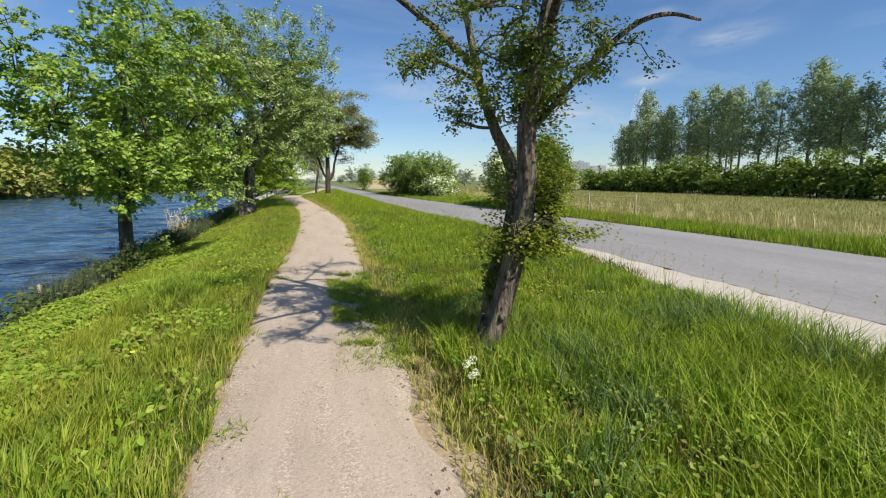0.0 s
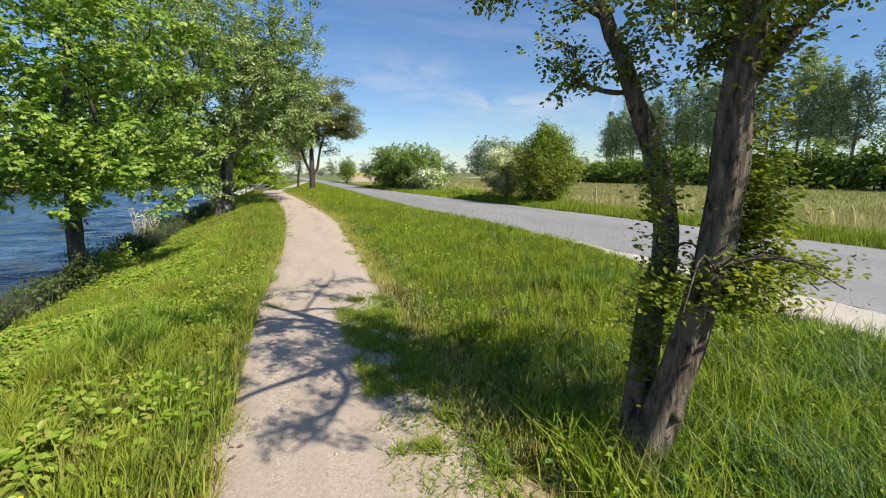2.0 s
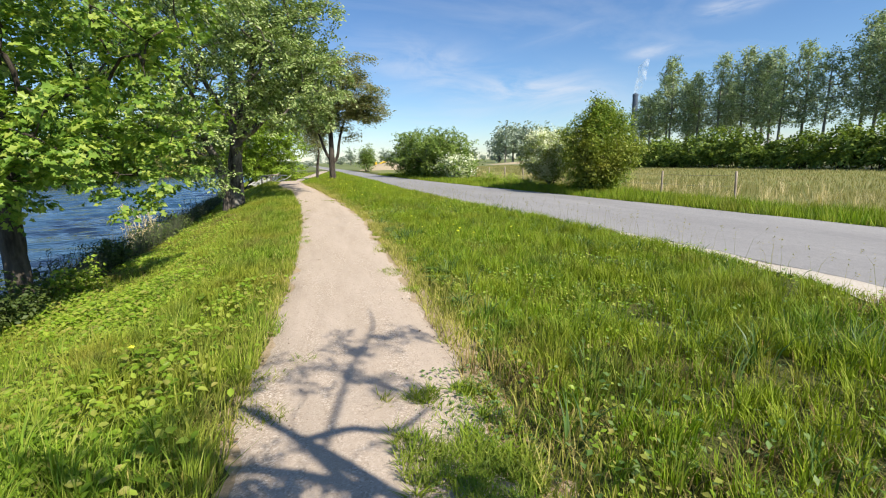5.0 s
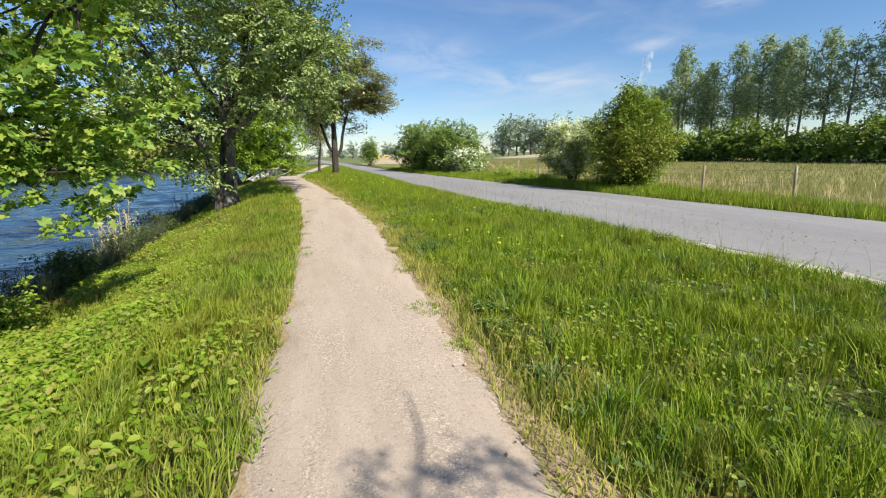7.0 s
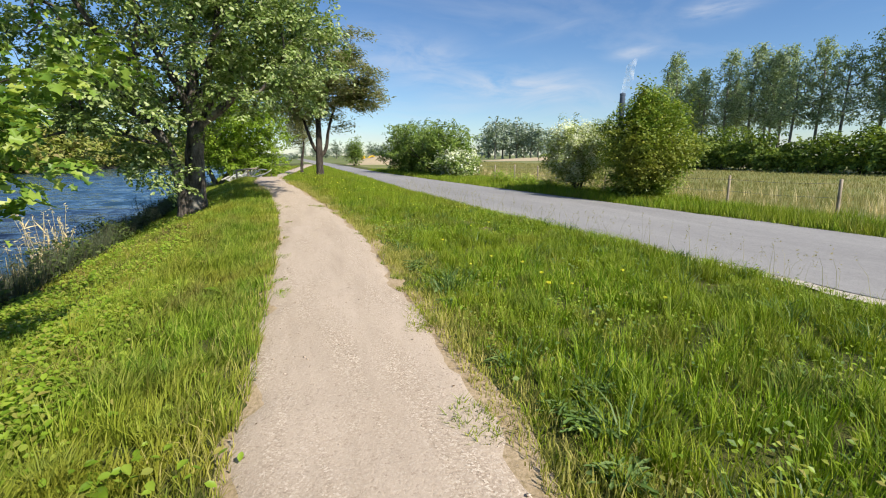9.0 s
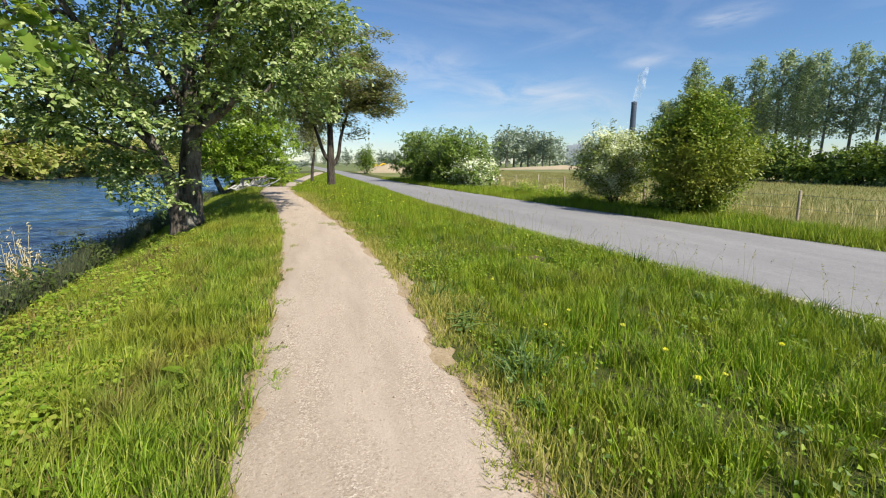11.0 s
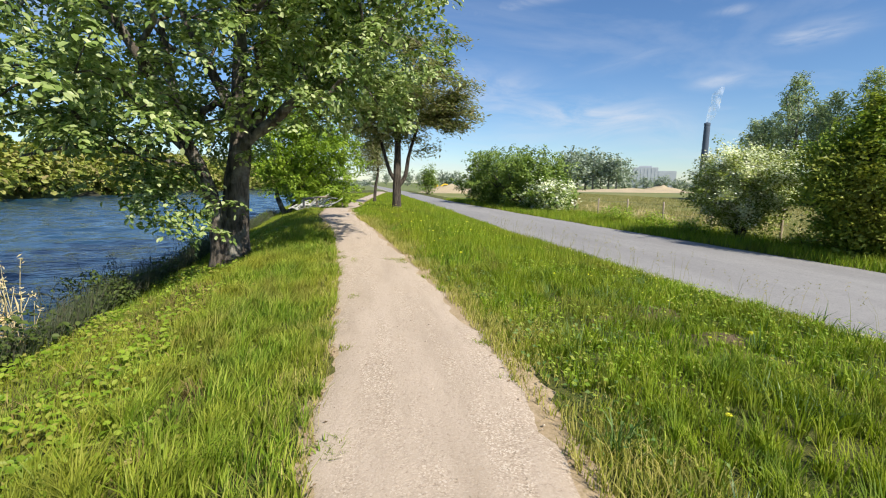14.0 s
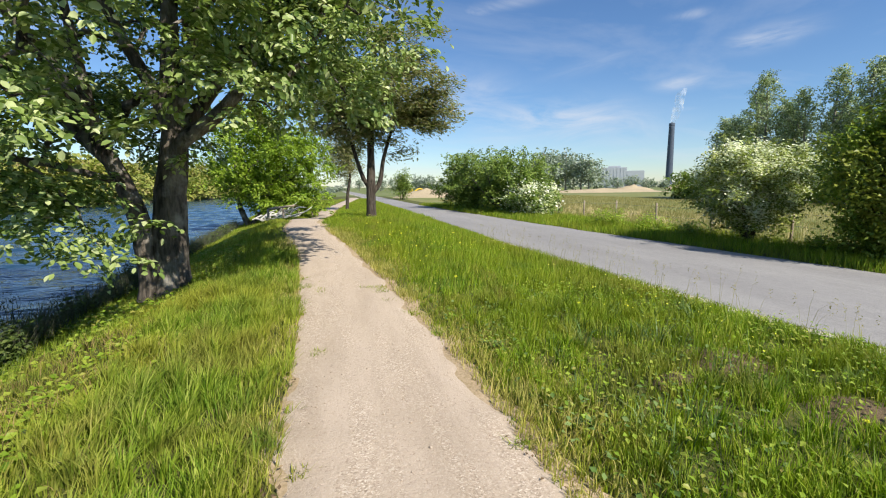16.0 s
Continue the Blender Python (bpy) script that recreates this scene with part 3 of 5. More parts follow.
def spray(rng, ends, inner, per, m, clump, flat, fill, long, rise=0.25):
    """Leaves set on short flat shoots that point out from the limbs: places and the way each leaf faces."""
    k = max(1, per // m)
    n = len(ends) * k
    at = (ends[:, None] + (inner - ends)[:, None] * rng.uniform(0, fill, (len(ends), k, 1)) + rng.normal(size=(len(ends), k, 3)) * np.array([clump, clump, clump * flat])).reshape(-1, 3)
    axis = np.repeat(ends - inner, k, 0)
    axis = axis / (np.linalg.norm(axis, axis=1)[:, None] + 1e-6) + rng.normal(size=(n, 3)) * 0.6 + np.array([0, 0, rise])
    axis /= np.linalg.norm(axis, axis=1)[:, None]
    side = np.cross(axis, np.array([0.0, 0.0, 1.0]) + rng.normal(size=(n, 3)) * 0.45)
    side /= np.linalg.norm(side, axis=1)[:, None] + 1e-6
    face = np.cross(side, axis)
    u = rng.uniform(-0.5, 1.0, (n, m, 1)) * long
    v = rng.normal(size=(n, m, 1)) * 0.32 * long
    c = at[:, None] + axis[:, None] * u + side[:, None] * v - face[:, None] * (0.35 * u * u / long + 0.5 * v * v / long) + rng.normal(size=(n, m, 3)) * long * 0.07
    way = face[:, None] * 1.1 + (axis[:, None] * (u - 0.2 * long) + side[:, None] * v * 1.6) * (1.7 / long) + np.array(sun_dir) * 0.3
    return c.reshape(-1, 3), way.reshape(-1, 3) * 1.3


def join(pieces):
    V, F, off = [], {}, 0
    for v, fs in pieces:
        V.append(v)
        for f in fs:
            F.setdefault(f.shape[1], []).append(f + off)
        off += len(v)
    return np.concatenate(V), [np.concatenate(f) for f in F.values()]


def tube(points, radii, sides=7, knob=0.0, rng=None, cap=True):
    """A tapering limb along points."""
    P, n = np.asarray(points, float), len(points)
    T = np.gradient(P, axis=0); T /= np.linalg.norm(T, axis=1)[:, None] + 1e-9
    ref = np.array([0.31, 0.95, 0.05]) if abs(T[0][2]) > 0.6 else np.array([0.0, 0.1, 1.0])
    A = np.cross(T, ref); A /= np.linalg.norm(A, axis=1)[:, None] + 1e-9
    B = np.cross(T, A)
    ang = np.arange(sides) * 2 * np.pi / sides
    R = np.asarray(radii, float)[:, None] * np.ones((1, sides))
    if knob and rng is not None:
        lobes = rng.normal(size=sides) * 0.6
        R = R * (1 + knob * (rng.normal(size=R.shape) * 0.6 + lobes[None]))
    V = P[:, None] + R[..., None] * (np.cos(ang)[None, :, None] * A[:, None] + np.sin(ang)[None, :, None] * B[:, None])
    V = V.reshape(-1, 3)
    i = np.arange(n - 1)[:, None] * sides + np.arange(sides)[None]
    j = np.arange(n - 1)[:, None] * sides + (np.arange(sides)[None] + 1) % sides
    F = [np.stack([i, j, j + sides, i + sides], -1).reshape(-1, 4)]
    if cap:
        V = np.concatenate([V, P[-1:] + T[-1:] * radii[-1] * 0.4])
        e = (n - 1) * sides + np.arange(sides)
        F.append(np.stack([e, (n - 1) * sides + (np.arange(sides) + 1) % sides, np.full(sides, n * sides)], 1))
    return V, F


def smooth_line(pts, n):
    """n points on a smooth line through a few (Catmull-Rom)."""
    P = np.asarray(pts, float)
    P = np.concatenate([[2 * P[0] - P[1]], P, [2 * P[-1] - P[-2]]])
    t = np.linspace(0, len(P) - 3 - 1e-6, n)
    i = t.astype(int); u = (t - i)[:, None]
    a, b, c, d = P[i], P[i + 1], P[i + 2], P[i + 3]
    return 0.5 * (2 * b + (c - a) * u + (2 * a - 5 * b + 4 * c - d) * u ** 2 + (3 * b - 3 * c + d - a) * u ** 3)


def envelope(rng, n, centre, radii, shell=0.45, flat=0.0):
    """Points in an egg, more of them near its skin, with an uneven outline."""
    d = rng.normal(size=(n, 3)); d /= np.linalg.norm(d, axis=1)[:, None]
    lump = 1 + 0.16 * np.sin(d[:, 0] * 5 + 1.3) * np.sin(d[:, 1] * 4.3) + 0.13 * np.sin(d[:, 2] * 7 + d[:, 0] * 4)
    r = rng.uniform(0, 1, n) ** shell * lump
    p = d * r[:, None]
    if flat:
        p[:, 2] = np.maximum(p[:, 2], -flat)
    return np.asarray(centre) + p * np.asarray(radii)


class Wood:
    """Limbs that grow from given stems to the crown's points, thickened by what they carry."""
    def __init__(self, rng):
        self.rng, self.pos, self.up, self.stem = rng, [], [], []

    def add_stem(self, pts, r0, r1, n=22, at=-1):
        line = smooth_line(pts, n)
        ids = []
        for k, p in enumerate(line):
            self.pos.append(p); self.up.append(at if k == 0 else len(self.pos) - 2)
            ids.append(len(self.pos) - 1)
        self.stem.append((line, r1 + (r0 - r1) * (1 - np.linspace(0, 1, n) ** 1.9), ids))
        return ids

    def reach(self, targets, low=0.0, steps=3, wiggle=0.12, rise=0.35):
        pos = np.array(self.pos)
        heads = pos[pos[:, 2] > low]
        centre = heads.mean(0) if len(heads) else pos.mean(0)
        order = np.argsort(np.linalg.norm(targets - centre, axis=1))
        start = np.array([p[2] > low for p in self.pos])
        self.ends = []
        allow = list(np.nonzero(start)[0])
        P = [self.pos[i] for i in allow]
        for k in order:
            g = targets[k]
            A = np.array(P)
            dv = g - A
            dist = np.linalg.norm(dv, axis=1)
            cost = dist + rise * np.maximum(0, -dv[:, 2]) + 0.25 * np.maximum(0, dist - 1.2)
            j = int(np.argmin(cost))
            prev, a = allow[j], A[j]
            for s in range(1, steps + 1):
                u = s / steps
                q = a + (g - a) * u + np.array([0, 0, 0.12 * dist[j] * math.sin(math.pi * u)])
                if s < steps:
                    q = q + self.rng.normal(size=3) * wiggle * dist[j] / steps
                self.pos.append(q); self.up.append(prev)
                prev = len(self.pos) - 1
                allow.append(prev); P.append(q)
            self.ends.append(prev)

    def limbs(self, twig=0.006, power=0.5, cap_r=0.12, sides=5):
        n = len(self.pos)
        load = np.zeros(n)
        for e in self.ends:
            load[e] += 1
        kids = [[] for _ in range(n)]
        for i in range(n - 1, -1, -1):
            if self.up[i] >= 0:
                load[self.up[i]] += load[i]
                kids[self.up[i]].append(i)
        rad = np.minimum(twig * np.maximum(load, 0.4) ** power, cap_r)
        in_stem = set(i for s in self.stem for i in s[2])
        pieces = []
        starts = [(p, k) for p in range(n) for k in kids[p] if k not in in_stem and (p in in_stem or k != max([c for c in kids[p] if c not in in_stem], key=lambda c: load[c]))]
        for p, k in starts:
            chain, r = [self.pos[p], self.pos[k]], [rad[k], rad[k]]
            c = k
            while True:
                nxt = [q for q in kids[c] if q not in in_stem]
                if not nxt:
                    break
                c = max(nxt, key=lambda q: load[q])
                chain.append(self.pos[c]); r.append(rad[c])
            r[-1] *= 0.5
            pieces.append((*tube(chain, r, sides if max(r) > 0.02 else 3, cap=False), max(r) * len(chain)))
        return pieces


def plant(name, at, label, category, stems, targets, rng, foliage, bark, clump, per, size, group="", low=0.5, twig=0.006, cap_r=0.1, aspect=0.62, up=0.3,
          droop=0.0, extra=None, knob=0.06, sides=9, fill=0.5, rise=0.35, flat=0.7, boughs=0, shape="", fine=True, shoot=0, long=0.2, point=0.25, coarse=False):
    """A woody plant: trunk parts, limbs and a crown of single leaves round the limbs' ends. Coordinates are relative to its foot."""
    root = thing(name, at, label, category, group)
    w = Wood(rng)
    for pts, r0, r1 in stems:
        w.add_stem(pts, r0, r1)
    w.reach(np.asarray(targets), low, rise=rise)
    for line, r, ids in w.stem:
        r = r.copy()
        if line[0][2] < 0.2:
            r[0] *= 1.35; r[1] *= 1.1
        if coarse:
            line, r = line[::4], r[::4]
        obj("trunk", mesh_np("trunk", *tube(line, r, sides, knob, rng), True), bark, root)
    pieces = w.limbs(twig, 0.5, cap_r)
    pieces.sort(key=lambda q: -q[2])
    for v, f, r in pieces[:boughs]:
        obj("limb", mesh_np("limb", v, f, True), bark, root)
    if fine and pieces[boughs:]:
        tagged(obj("twigs", mesh_np("twigs", *join([(v, f) for v, f, r in pieces[boughs:]]), True), bark, root), kind="stuff")
    pos = np.array(w.pos)
    ends = pos[w.ends]
    inner = pos[[w.up[e] for e in w.ends]]
    if shoot:
        c, face = spray(rng, ends, inner, per, shoot, clump, flat, fill, long, point)
        obj("crown", mesh_np("crown", *leaves(rng, c, size, up * 0.3, aspect, droop, out=face, shape=shape)), foliage, root)
        if extra:
            extra(root, ends, rng)
        return root
    spread = rng.normal(size=(len(ends), per, 3)) * np.array([clump, clump, clump * flat])
    along = ends[:, None] + (inner - ends)[:, None] * (rng.uniform(0, fill, (len(ends), per, 1)))
    c = (along + spread).reshape(-1, 3)
    obj("crown", mesh_np("crown", *leaves(rng, c, size, up, aspect, droop, shape=shape)), foliage, root)
    if extra:
        extra(root, ends, rng)
    return root


# ---- trees beside the path ----
def rs(seed):
    return np.random.RandomState(seed)


def foot(x, y, sink=0.04):
    return (x, y, float(ground_z(x, y)) - sink)


def near_hawthorn():
    rng = rs(11)
    at = foot(1.5, 3.58, 0.05)
    right = [(-0.04, 0.13, 0.0), (0.08, 0.12, 0.4), (0.17, 0.07, 0.8), (0.25, 0.04, 1.2), (0.31, 0.05, 1.6), (0.26, 0.0, 2.0), (0.32, 0.0, 2.35), (0.42, 0.05, 2.8), (0.52, 0.06, 3.4), (0.6, 0.1, 4.1), (0.66, 0.1, 4.9)]
    left = [(-0.03, 0.2, 0.0), (0.04, 0.25, 0.4), (0.16, 0.34, 0.8), (0.33, 0.42, 1.2), (0.43, 0.58, 1.55), (0.44, 0.7, 1.8), (0.31, 0.7, 2.05), (0.21, 0.72, 2.3), (0.16, 0.88, 2.65), (0.06, 1.0, 3.3), (-0.1, 1.1, 4.2)]
    branch = [(0.28, 0.0, 2.0), (0.72, -0.04, 2.5), (1.15, -0.1, 2.9), (1.5, -0.1, 3.04), (1.85, -0.12, 3.02)]
    fork = [(0.52, 0.06, 3.4), (0.15, 0.1, 3.85), (-0.35, 0.15, 4.2), (-0.8, 0.2, 4.7)]
    back = [(0.42, 0.05, 2.75), (0.25, -0.55, 3.1), (-0.2, -1.1, 3.4), (-0.5, -1.5, 3.5)]
    low = [(0.27, 0.7, 2.14), (0.12, 0.76, 2.15), (-0.03, 0.82, 2.2), (-0.08, 0.84, 2.22)]
    upper = [(0.17, 0.87, 2.6), (-0.15, 0.9, 2.74), (-0.45, 0.9, 2.8), (-0.6, 0.9, 2.8)]
    west = [(0.14, 0.92, 2.75), (-0.4, 1.0, 3.2), (-0.9, 1.0, 3.5), (-1.4, 1.0, 3.6)]
    south = [(0.52, 0.06, 3.4), (0.85, -0.4, 3.7), (1.15, -0.95, 3.95), (1.3, -1.7, 4.1), (1.2, -2.4, 4.1)]
    across = [(0.25, -0.55, 3.1), (0.45, -1.2, 3.35), (0.3, -1.6, 3.4), (-0.15, -1.72, 3.4)]
    stub = [(0.45, -1.2, 3.35), (0.35, -1.8, 3.5), (0.15, -2.1, 3.55)]
    north = [(0.6, 0.1, 4.1), (1.0, 0.8, 4.4), (1.4, 1.5, 4.6), (1.5, 2.0, 4.7)]
    fork_east = [(0.06, 1.0, 3.3), (0.4, 0.92, 3.42), (0.69, 0.75, 3.5), (1.0, 0.86, 3.6)]
    east = [(0.52, 0.06, 3.4), (1.1, -0.5, 3.55), (1.6, -0.85, 3.6), (2.2, -1.3, 3.65)]
    tg = np.concatenate([envelope(rng, 44, (0.25, 0.2, 3.9), (1.75, 1.8, 1.6), 0.5), envelope(rng, 120, (0.35, 0.2, 2.65), (0.95, 0.85, 0.5), 0.6), envelope(rng, 8, (-0.08, 0.85, 2.24), (0.2, 0.18, 0.1), 0.6), envelope(rng, 14, (-0.4, 0.9, 2.8), (0.4, 0.3, 0.2), 0.6),
                         envelope(rng, 10, (0.5, -0.8, 3.6), (0.85, 0.75, 0.4), 0.7), envelope(rng, 14, (0.95, -1.2, 4.0), (1.0, 0.9, 0.4), 0.8), envelope(rng, 90, (1.8, -1.05, 3.4), (0.85, 0.75, 0.35), 0.7), envelope(rng, 22, (0.9, -1.35, 3.3), (0.55, 0.45, 0.3), 0.7), envelope(rng, 9, (0.2, -1.7, 3.45), (0.4, 0.4, 0.15), 0.8), envelope(rng, 16, (1.3, 1.2, 4.5), (0.85, 0.85, 0.35), 0.7)])
    tg = tg[tg[:, 2] > 1.9]

    def tufts(root, ends, rng):
        for n, sp, at in ((1300, (0.11, 0.13, 0.24), (0.5, 0.02, 1.42)), (1500, (0.22, 0.18, 0.12), (0.38, 0.0, 1.12)), (420, (0.1, 0.1, 0.18), (0.18, 0.3, 1.0)),
                          (280, (0.05, 0.07, 0.2), (0.05, 0.24, 0.65)), (900, (0.18, 0.18, 0.2), (0.42, 0.04, 2.3)), (420, (0.1, 0.1, 0.26), (0.14, 0.3, 1.6)), (520, (0.1, 0.12, 0.3), (0.56, 0.1, 1.75)), (260, (0.22, 0.12, 0.05), (0.75, -0.05, 1.17)), (140, (0.12, 0.12, 0.06), (-0.02, 0.1, 1.08))):
            c = rng.normal(size=(int(n * 1.3), 3)) * np.array(sp) * 0.68 + at
            tagged(obj("leaf_tuft", mesh_np("leaf_tuft", *leaves(rng, c, 0.036, 0.4, 0.78, shape="oval")), M_FOL_YELLOW, root, "yellow-green leaf tuft sprouting from the trunk"), kind="stuff")
        knot = tube([(0.1, 0.06, 0.44), (0.09, 0.01, 0.44), (0.09, -0.01, 0.44)], [0.045, 0.036, 0.016], 9, 0.1, rng)
        obj("knot", mesh_np("knot", *knot, True), M_BARK_NEAR, root.children[0])
        for a in np.linspace(-2.6, 1.2, 8):
            line = smooth_line([(0.2, -0.03, 1.2), (0.2 + math.cos(a) * 0.25, math.sin(a) * 0.25, 1.3), (0.2 + math.cos(a) * 0.5, math.sin(a) * 0.5, 1.2 + 0.1 * math.sin(a * 3))], 6)
            obj("twig", mesh_np("twig", *tube(line, np.linspace(0.009, 0.003, 6), 4), True), M_BARK_NEAR, root)

    plant("hawthorn_tree", at, "gnarled twin-stemmed hawthorn tree with sparse spring leaves", "tree",
          [(right, 0.087, 0.022), (left, 0.072, 0.022), (branch, 0.026, 0.011), (fork, 0.03, 0.01), (back, 0.034, 0.01), (low, 0.015, 0.006), (upper, 0.022, 0.007), (west, 0.034, 0.01), (south, 0.035, 0.01), (across, 0.028, 0.009), (stub, 0.018, 0.007), (north, 0.016, 0.006), (east, 0.034, 0.01), (fork_east, 0.028, 0.01)], tg, rng, M_FOL_NEAR, M_BARK_NEAR, 0.06, 84, 0.032, shape="oval", shoot=12, long=0.1,
          low=1.9, twig=0.0045, cap_r=0.03, aspect=0.72, extra=tufts, knob=0.13, sides=22, fill=1.0, boughs=24)


def maple():
    rng = rs(12)
    at = foot(-4.45, 13.2)
    c0 = np.array([0.35, 0.0, 3.75])
    tg = np.concatenate([envelope(rng, 185, c0, (2.6, 2.9, 2.75), 0.36), envelope(rng, 14, c0 + (0.0, -0.3, -1.9), (2.0, 2.3, 0.7), 0.5)])
    tg = tg[(tg[:, 2] > np.where(tg[:, 0] < 0.2, 2.4, 1.95)) & (tg[:, 0] < np.where(tg[:, 2] < 2.2, 2.2, 2.9)) & (tg[:, 0] > np.where(tg[:, 2] < 3.2, -1.5, -2.1))]
    plant("maple_tree", at, "leafy field maple with a dark trunk leaning over the canal edge", "tree",
          [([(0, 0, 0), (0.0, 0, 0.9), (0.05, 0, 1.9), (0.15, 0.05, 3.2), (0.25, 0.1, 5.0)], 0.16, 0.05)], tg, rng, M_FOL_T1, M_BARK_DARK, 0.34, 176, 0.1, shape="lobed", shoot=44, long=0.34,
          low=1.1, twig=0.008, cap_r=0.075, aspect=0.9, up=0.6, flat=0.5, boughs=24)


def whitebeam():
    rng = rs(13)
    at = foot(-2.95, 24.2)
    a = [(0.12, 0, 0), (0.14, 0, 0.8), (0.2, 0.0, 1.7), (0.32, 0.05, 2.7), (0.35, 0.1, 4.2), (0.5, 0.15, 6.6)]
    b = [(-0.17, -0.06, 0), (-0.19, -0.06, 0.7), (-0.26, -0.07, 1.3), (-0.45, -0.1, 2.0), (-0.8, -0.1, 3.0), (-1.1, 0.0, 5.0)]
    c = [(0.22, 0.0, 2.25), (0.5, -0.1, 2.7), (1.0, -0.2, 3.05), (1.45, -0.3, 3.5), (1.7, -0.3, 4.0)]
    d = [(0.32, 0.05, 2.6), (0.9, 0.3, 3.6), (1.7, 0.4, 4.6), (2.6, 0.4, 5.4)]
    e = [(-0.45, -0.1, 2.0), (-1.3, -0.6, 2.3), (-2.2, -1.0, 2.4), (-3.0, -1.3, 2.2)]
    f = [(0.32, 0.05, 2.5), (0.1, 0.1, 3.4), (-0.5, 0.3, 4.6), (-1.2, 0.5, 6.2)]
    g = [(0.33, 0.08, 3.0), (0.8, -0.3, 4.0), (1.2, -0.8, 5.2), (1.5, -1.2, 6.6)]
    h = [(-0.55, -0.1, 2.3), (-1.5, 0.1, 3.3), (-2.3, 0.2, 4.2), (-3.2, 0.2, 4.8)]
    k = [(-0.7, -0.1, 2.7), (-1.0, -0.6, 3.6), (-1.4, -1.3, 4.7), (-1.8, -1.8, 5.6)]
    tg = np.concatenate([envelope(rng, 400, (-0.1, 0, 5.5), (4.7, 4.5, 3.9), 0.3), envelope(rng, 24, (-2.2, -1.0, 2.7), (2.6, 2.4, 1.0), 0.5), envelope(rng, 8, (-0.6, -1.7, 1.7), (0.8, 0.6, 0.8), 0.6),
                         envelope(rng, 60, (2.5, -0.3, 5.4), (2.0, 2.4, 2.2), 0.5)])
    core = (np.hypot(tg[:, 0] + 0.3, tg[:, 1]) < 1.9) & (tg[:, 2] < 5.4) & (tg[:, 2] > 2.0)
    frond = np.hypot(tg[:, 0] + 0.6, tg[:, 1] + 1.7) < 0.9
    tg = tg[(frond | (tg[:, 2] > 2.5 + 0.4 * (tg[:, 0] > 0.4))) & (~core | (rng.rand(len(tg)) < 0.4))]
    plant("whitebeam_tree", at, "broad whitebeam with a double trunk on the canal bank", "tree",
          [(a, 0.28, 0.07), (b, 0.19, 0.06), (c, 0.13, 0.08), (d, 0.13, 0.035), (e, 0.055, 0.02), (f, 0.13, 0.035), (g, 0.12, 0.035), (h, 0.12, 0.035), (k, 0.11, 0.03)], tg, rng, M_FOL_T2, M_BARK, 0.42, 240, 0.11, shape="oval", shoot=60, long=0.44,
          low=1.6, twig=0.01, cap_r=0.1, aspect=0.62, up=0.5, sides=12, flat=0.42, boughs=40)


def bright_tree():
    rng = rs(14)
    at = foot(-4.95, 44.0)
    tg = np.concatenate([envelope(rng, 280, (1.2, 0, 4.2), (3.2, 3.0, 3.3), 0.42), envelope(rng, 70, (2.2, -0.6, 1.6), (2.0, 2.0, 1.0), 0.5)])
    tg = tg[tg[:, 2] > 0.6]
    plant("canal_tree", at, "bright green young tree leaning over the canal", "tree",
          [([(0, 0, 0), (-0.35, 0, 0.8), (-0.5, 0.1, 1.6), (0.2, 0.1, 3.0)], 0.17, 0.05), ([(0, 0, 0.1), (0.7, 0, 1.0), (1.4, 0.1, 2.6)], 0.12, 0.04)], tg, rng, M_FOL_T3, M_BARK, 0.45, 130, 0.16, shoot=32, long=0.5, low=0.7, twig=0.008, up=0.5, flat=0.7, boughs=12)


def pine():
    rng = rs(15)
    at = foot(1.3, 33.2)
    tg = np.concatenate([envelope(rng, 170, (0.6, 0, 5.0), (2.6, 2.7, 2.4), 0.42), envelope(rng, 30, (2.1, 0, 3.9), (1.2, 1.3, 0.7), 0.5), envelope(rng, 40, (-0.8, 0, 3.7), (1.3, 1.3, 1.0), 0.5)])
    tg = tg[tg[:, 2] > 2.4]
    plant("pine_tree", at, "spreading pine with forked trunk and rusty needles", "tree",
          [([(0, 0, 0), (0.0, 0, 0.9), (0.03, 0, 1.9), (0.06, 0, 3.6), (0.3, 0, 6.2)], 0.19, 0.05), ([(0.03, 0, 1.0), (0.36, 0, 1.5), (0.55, 0, 2.5), (1.1, 0, 4.2)], 0.1, 0.04),
           ([(0, 0, 1.2), (-0.3, 0, 1.7), (-0.6, 0.1, 2.7), (-1.0, 0.2, 3.9)], 0.085, 0.035)], tg, rng, M_NEEDLE, M_BARK_DARK, 0.25, 115, 0.2, low=1.8, twig=0.008, cap_r=0.07, aspect=0.34, up=0.3, fill=0.8, flat=0.5, boughs=20)


def small_pine():
    rng = rs(16)
    at = foot(0.75, 51.5)
    tg = envelope(rng, 70, (-0.3, 0, 4.2), (2.0, 2.0, 1.9), 0.45)
    plant("pine_sapling", at, "slim dark young pine beside the path", "tree",
          [([(0, 0, 0), (0.1, 0, 1.4), (0.3, 0, 2.6), (0.2, 0, 4.4)], 0.13, 0.04)], tg, rng, M_NEEDLE, M_BARK_DARK, 0.35, 90, 0.24, low=2.0, twig=0.01, aspect=0.3, fill=0.8)


near_hawthorn(); maple(); whitebeam(); bright_tree(); pine(); small_pine()


# ---- bushes across the road ----
def blossom(share, per, clump, size, pick=None):
    def add(root, ends, rng):
        e = ends[pick(ends)] if pick else ends
        e = e[rng.rand(len(e)) < share]
        if len(e):
            c = (e[:, None] + rng.normal(size=(len(e), per, 3)) * clump).reshape(-1, 3)
            obj("blossom", mesh_np("blossom", *leaves(rng, c, size, 0.4, 0.95)), M_BLOSSOM, root, "clusters of creamy white may blossom")
    return add


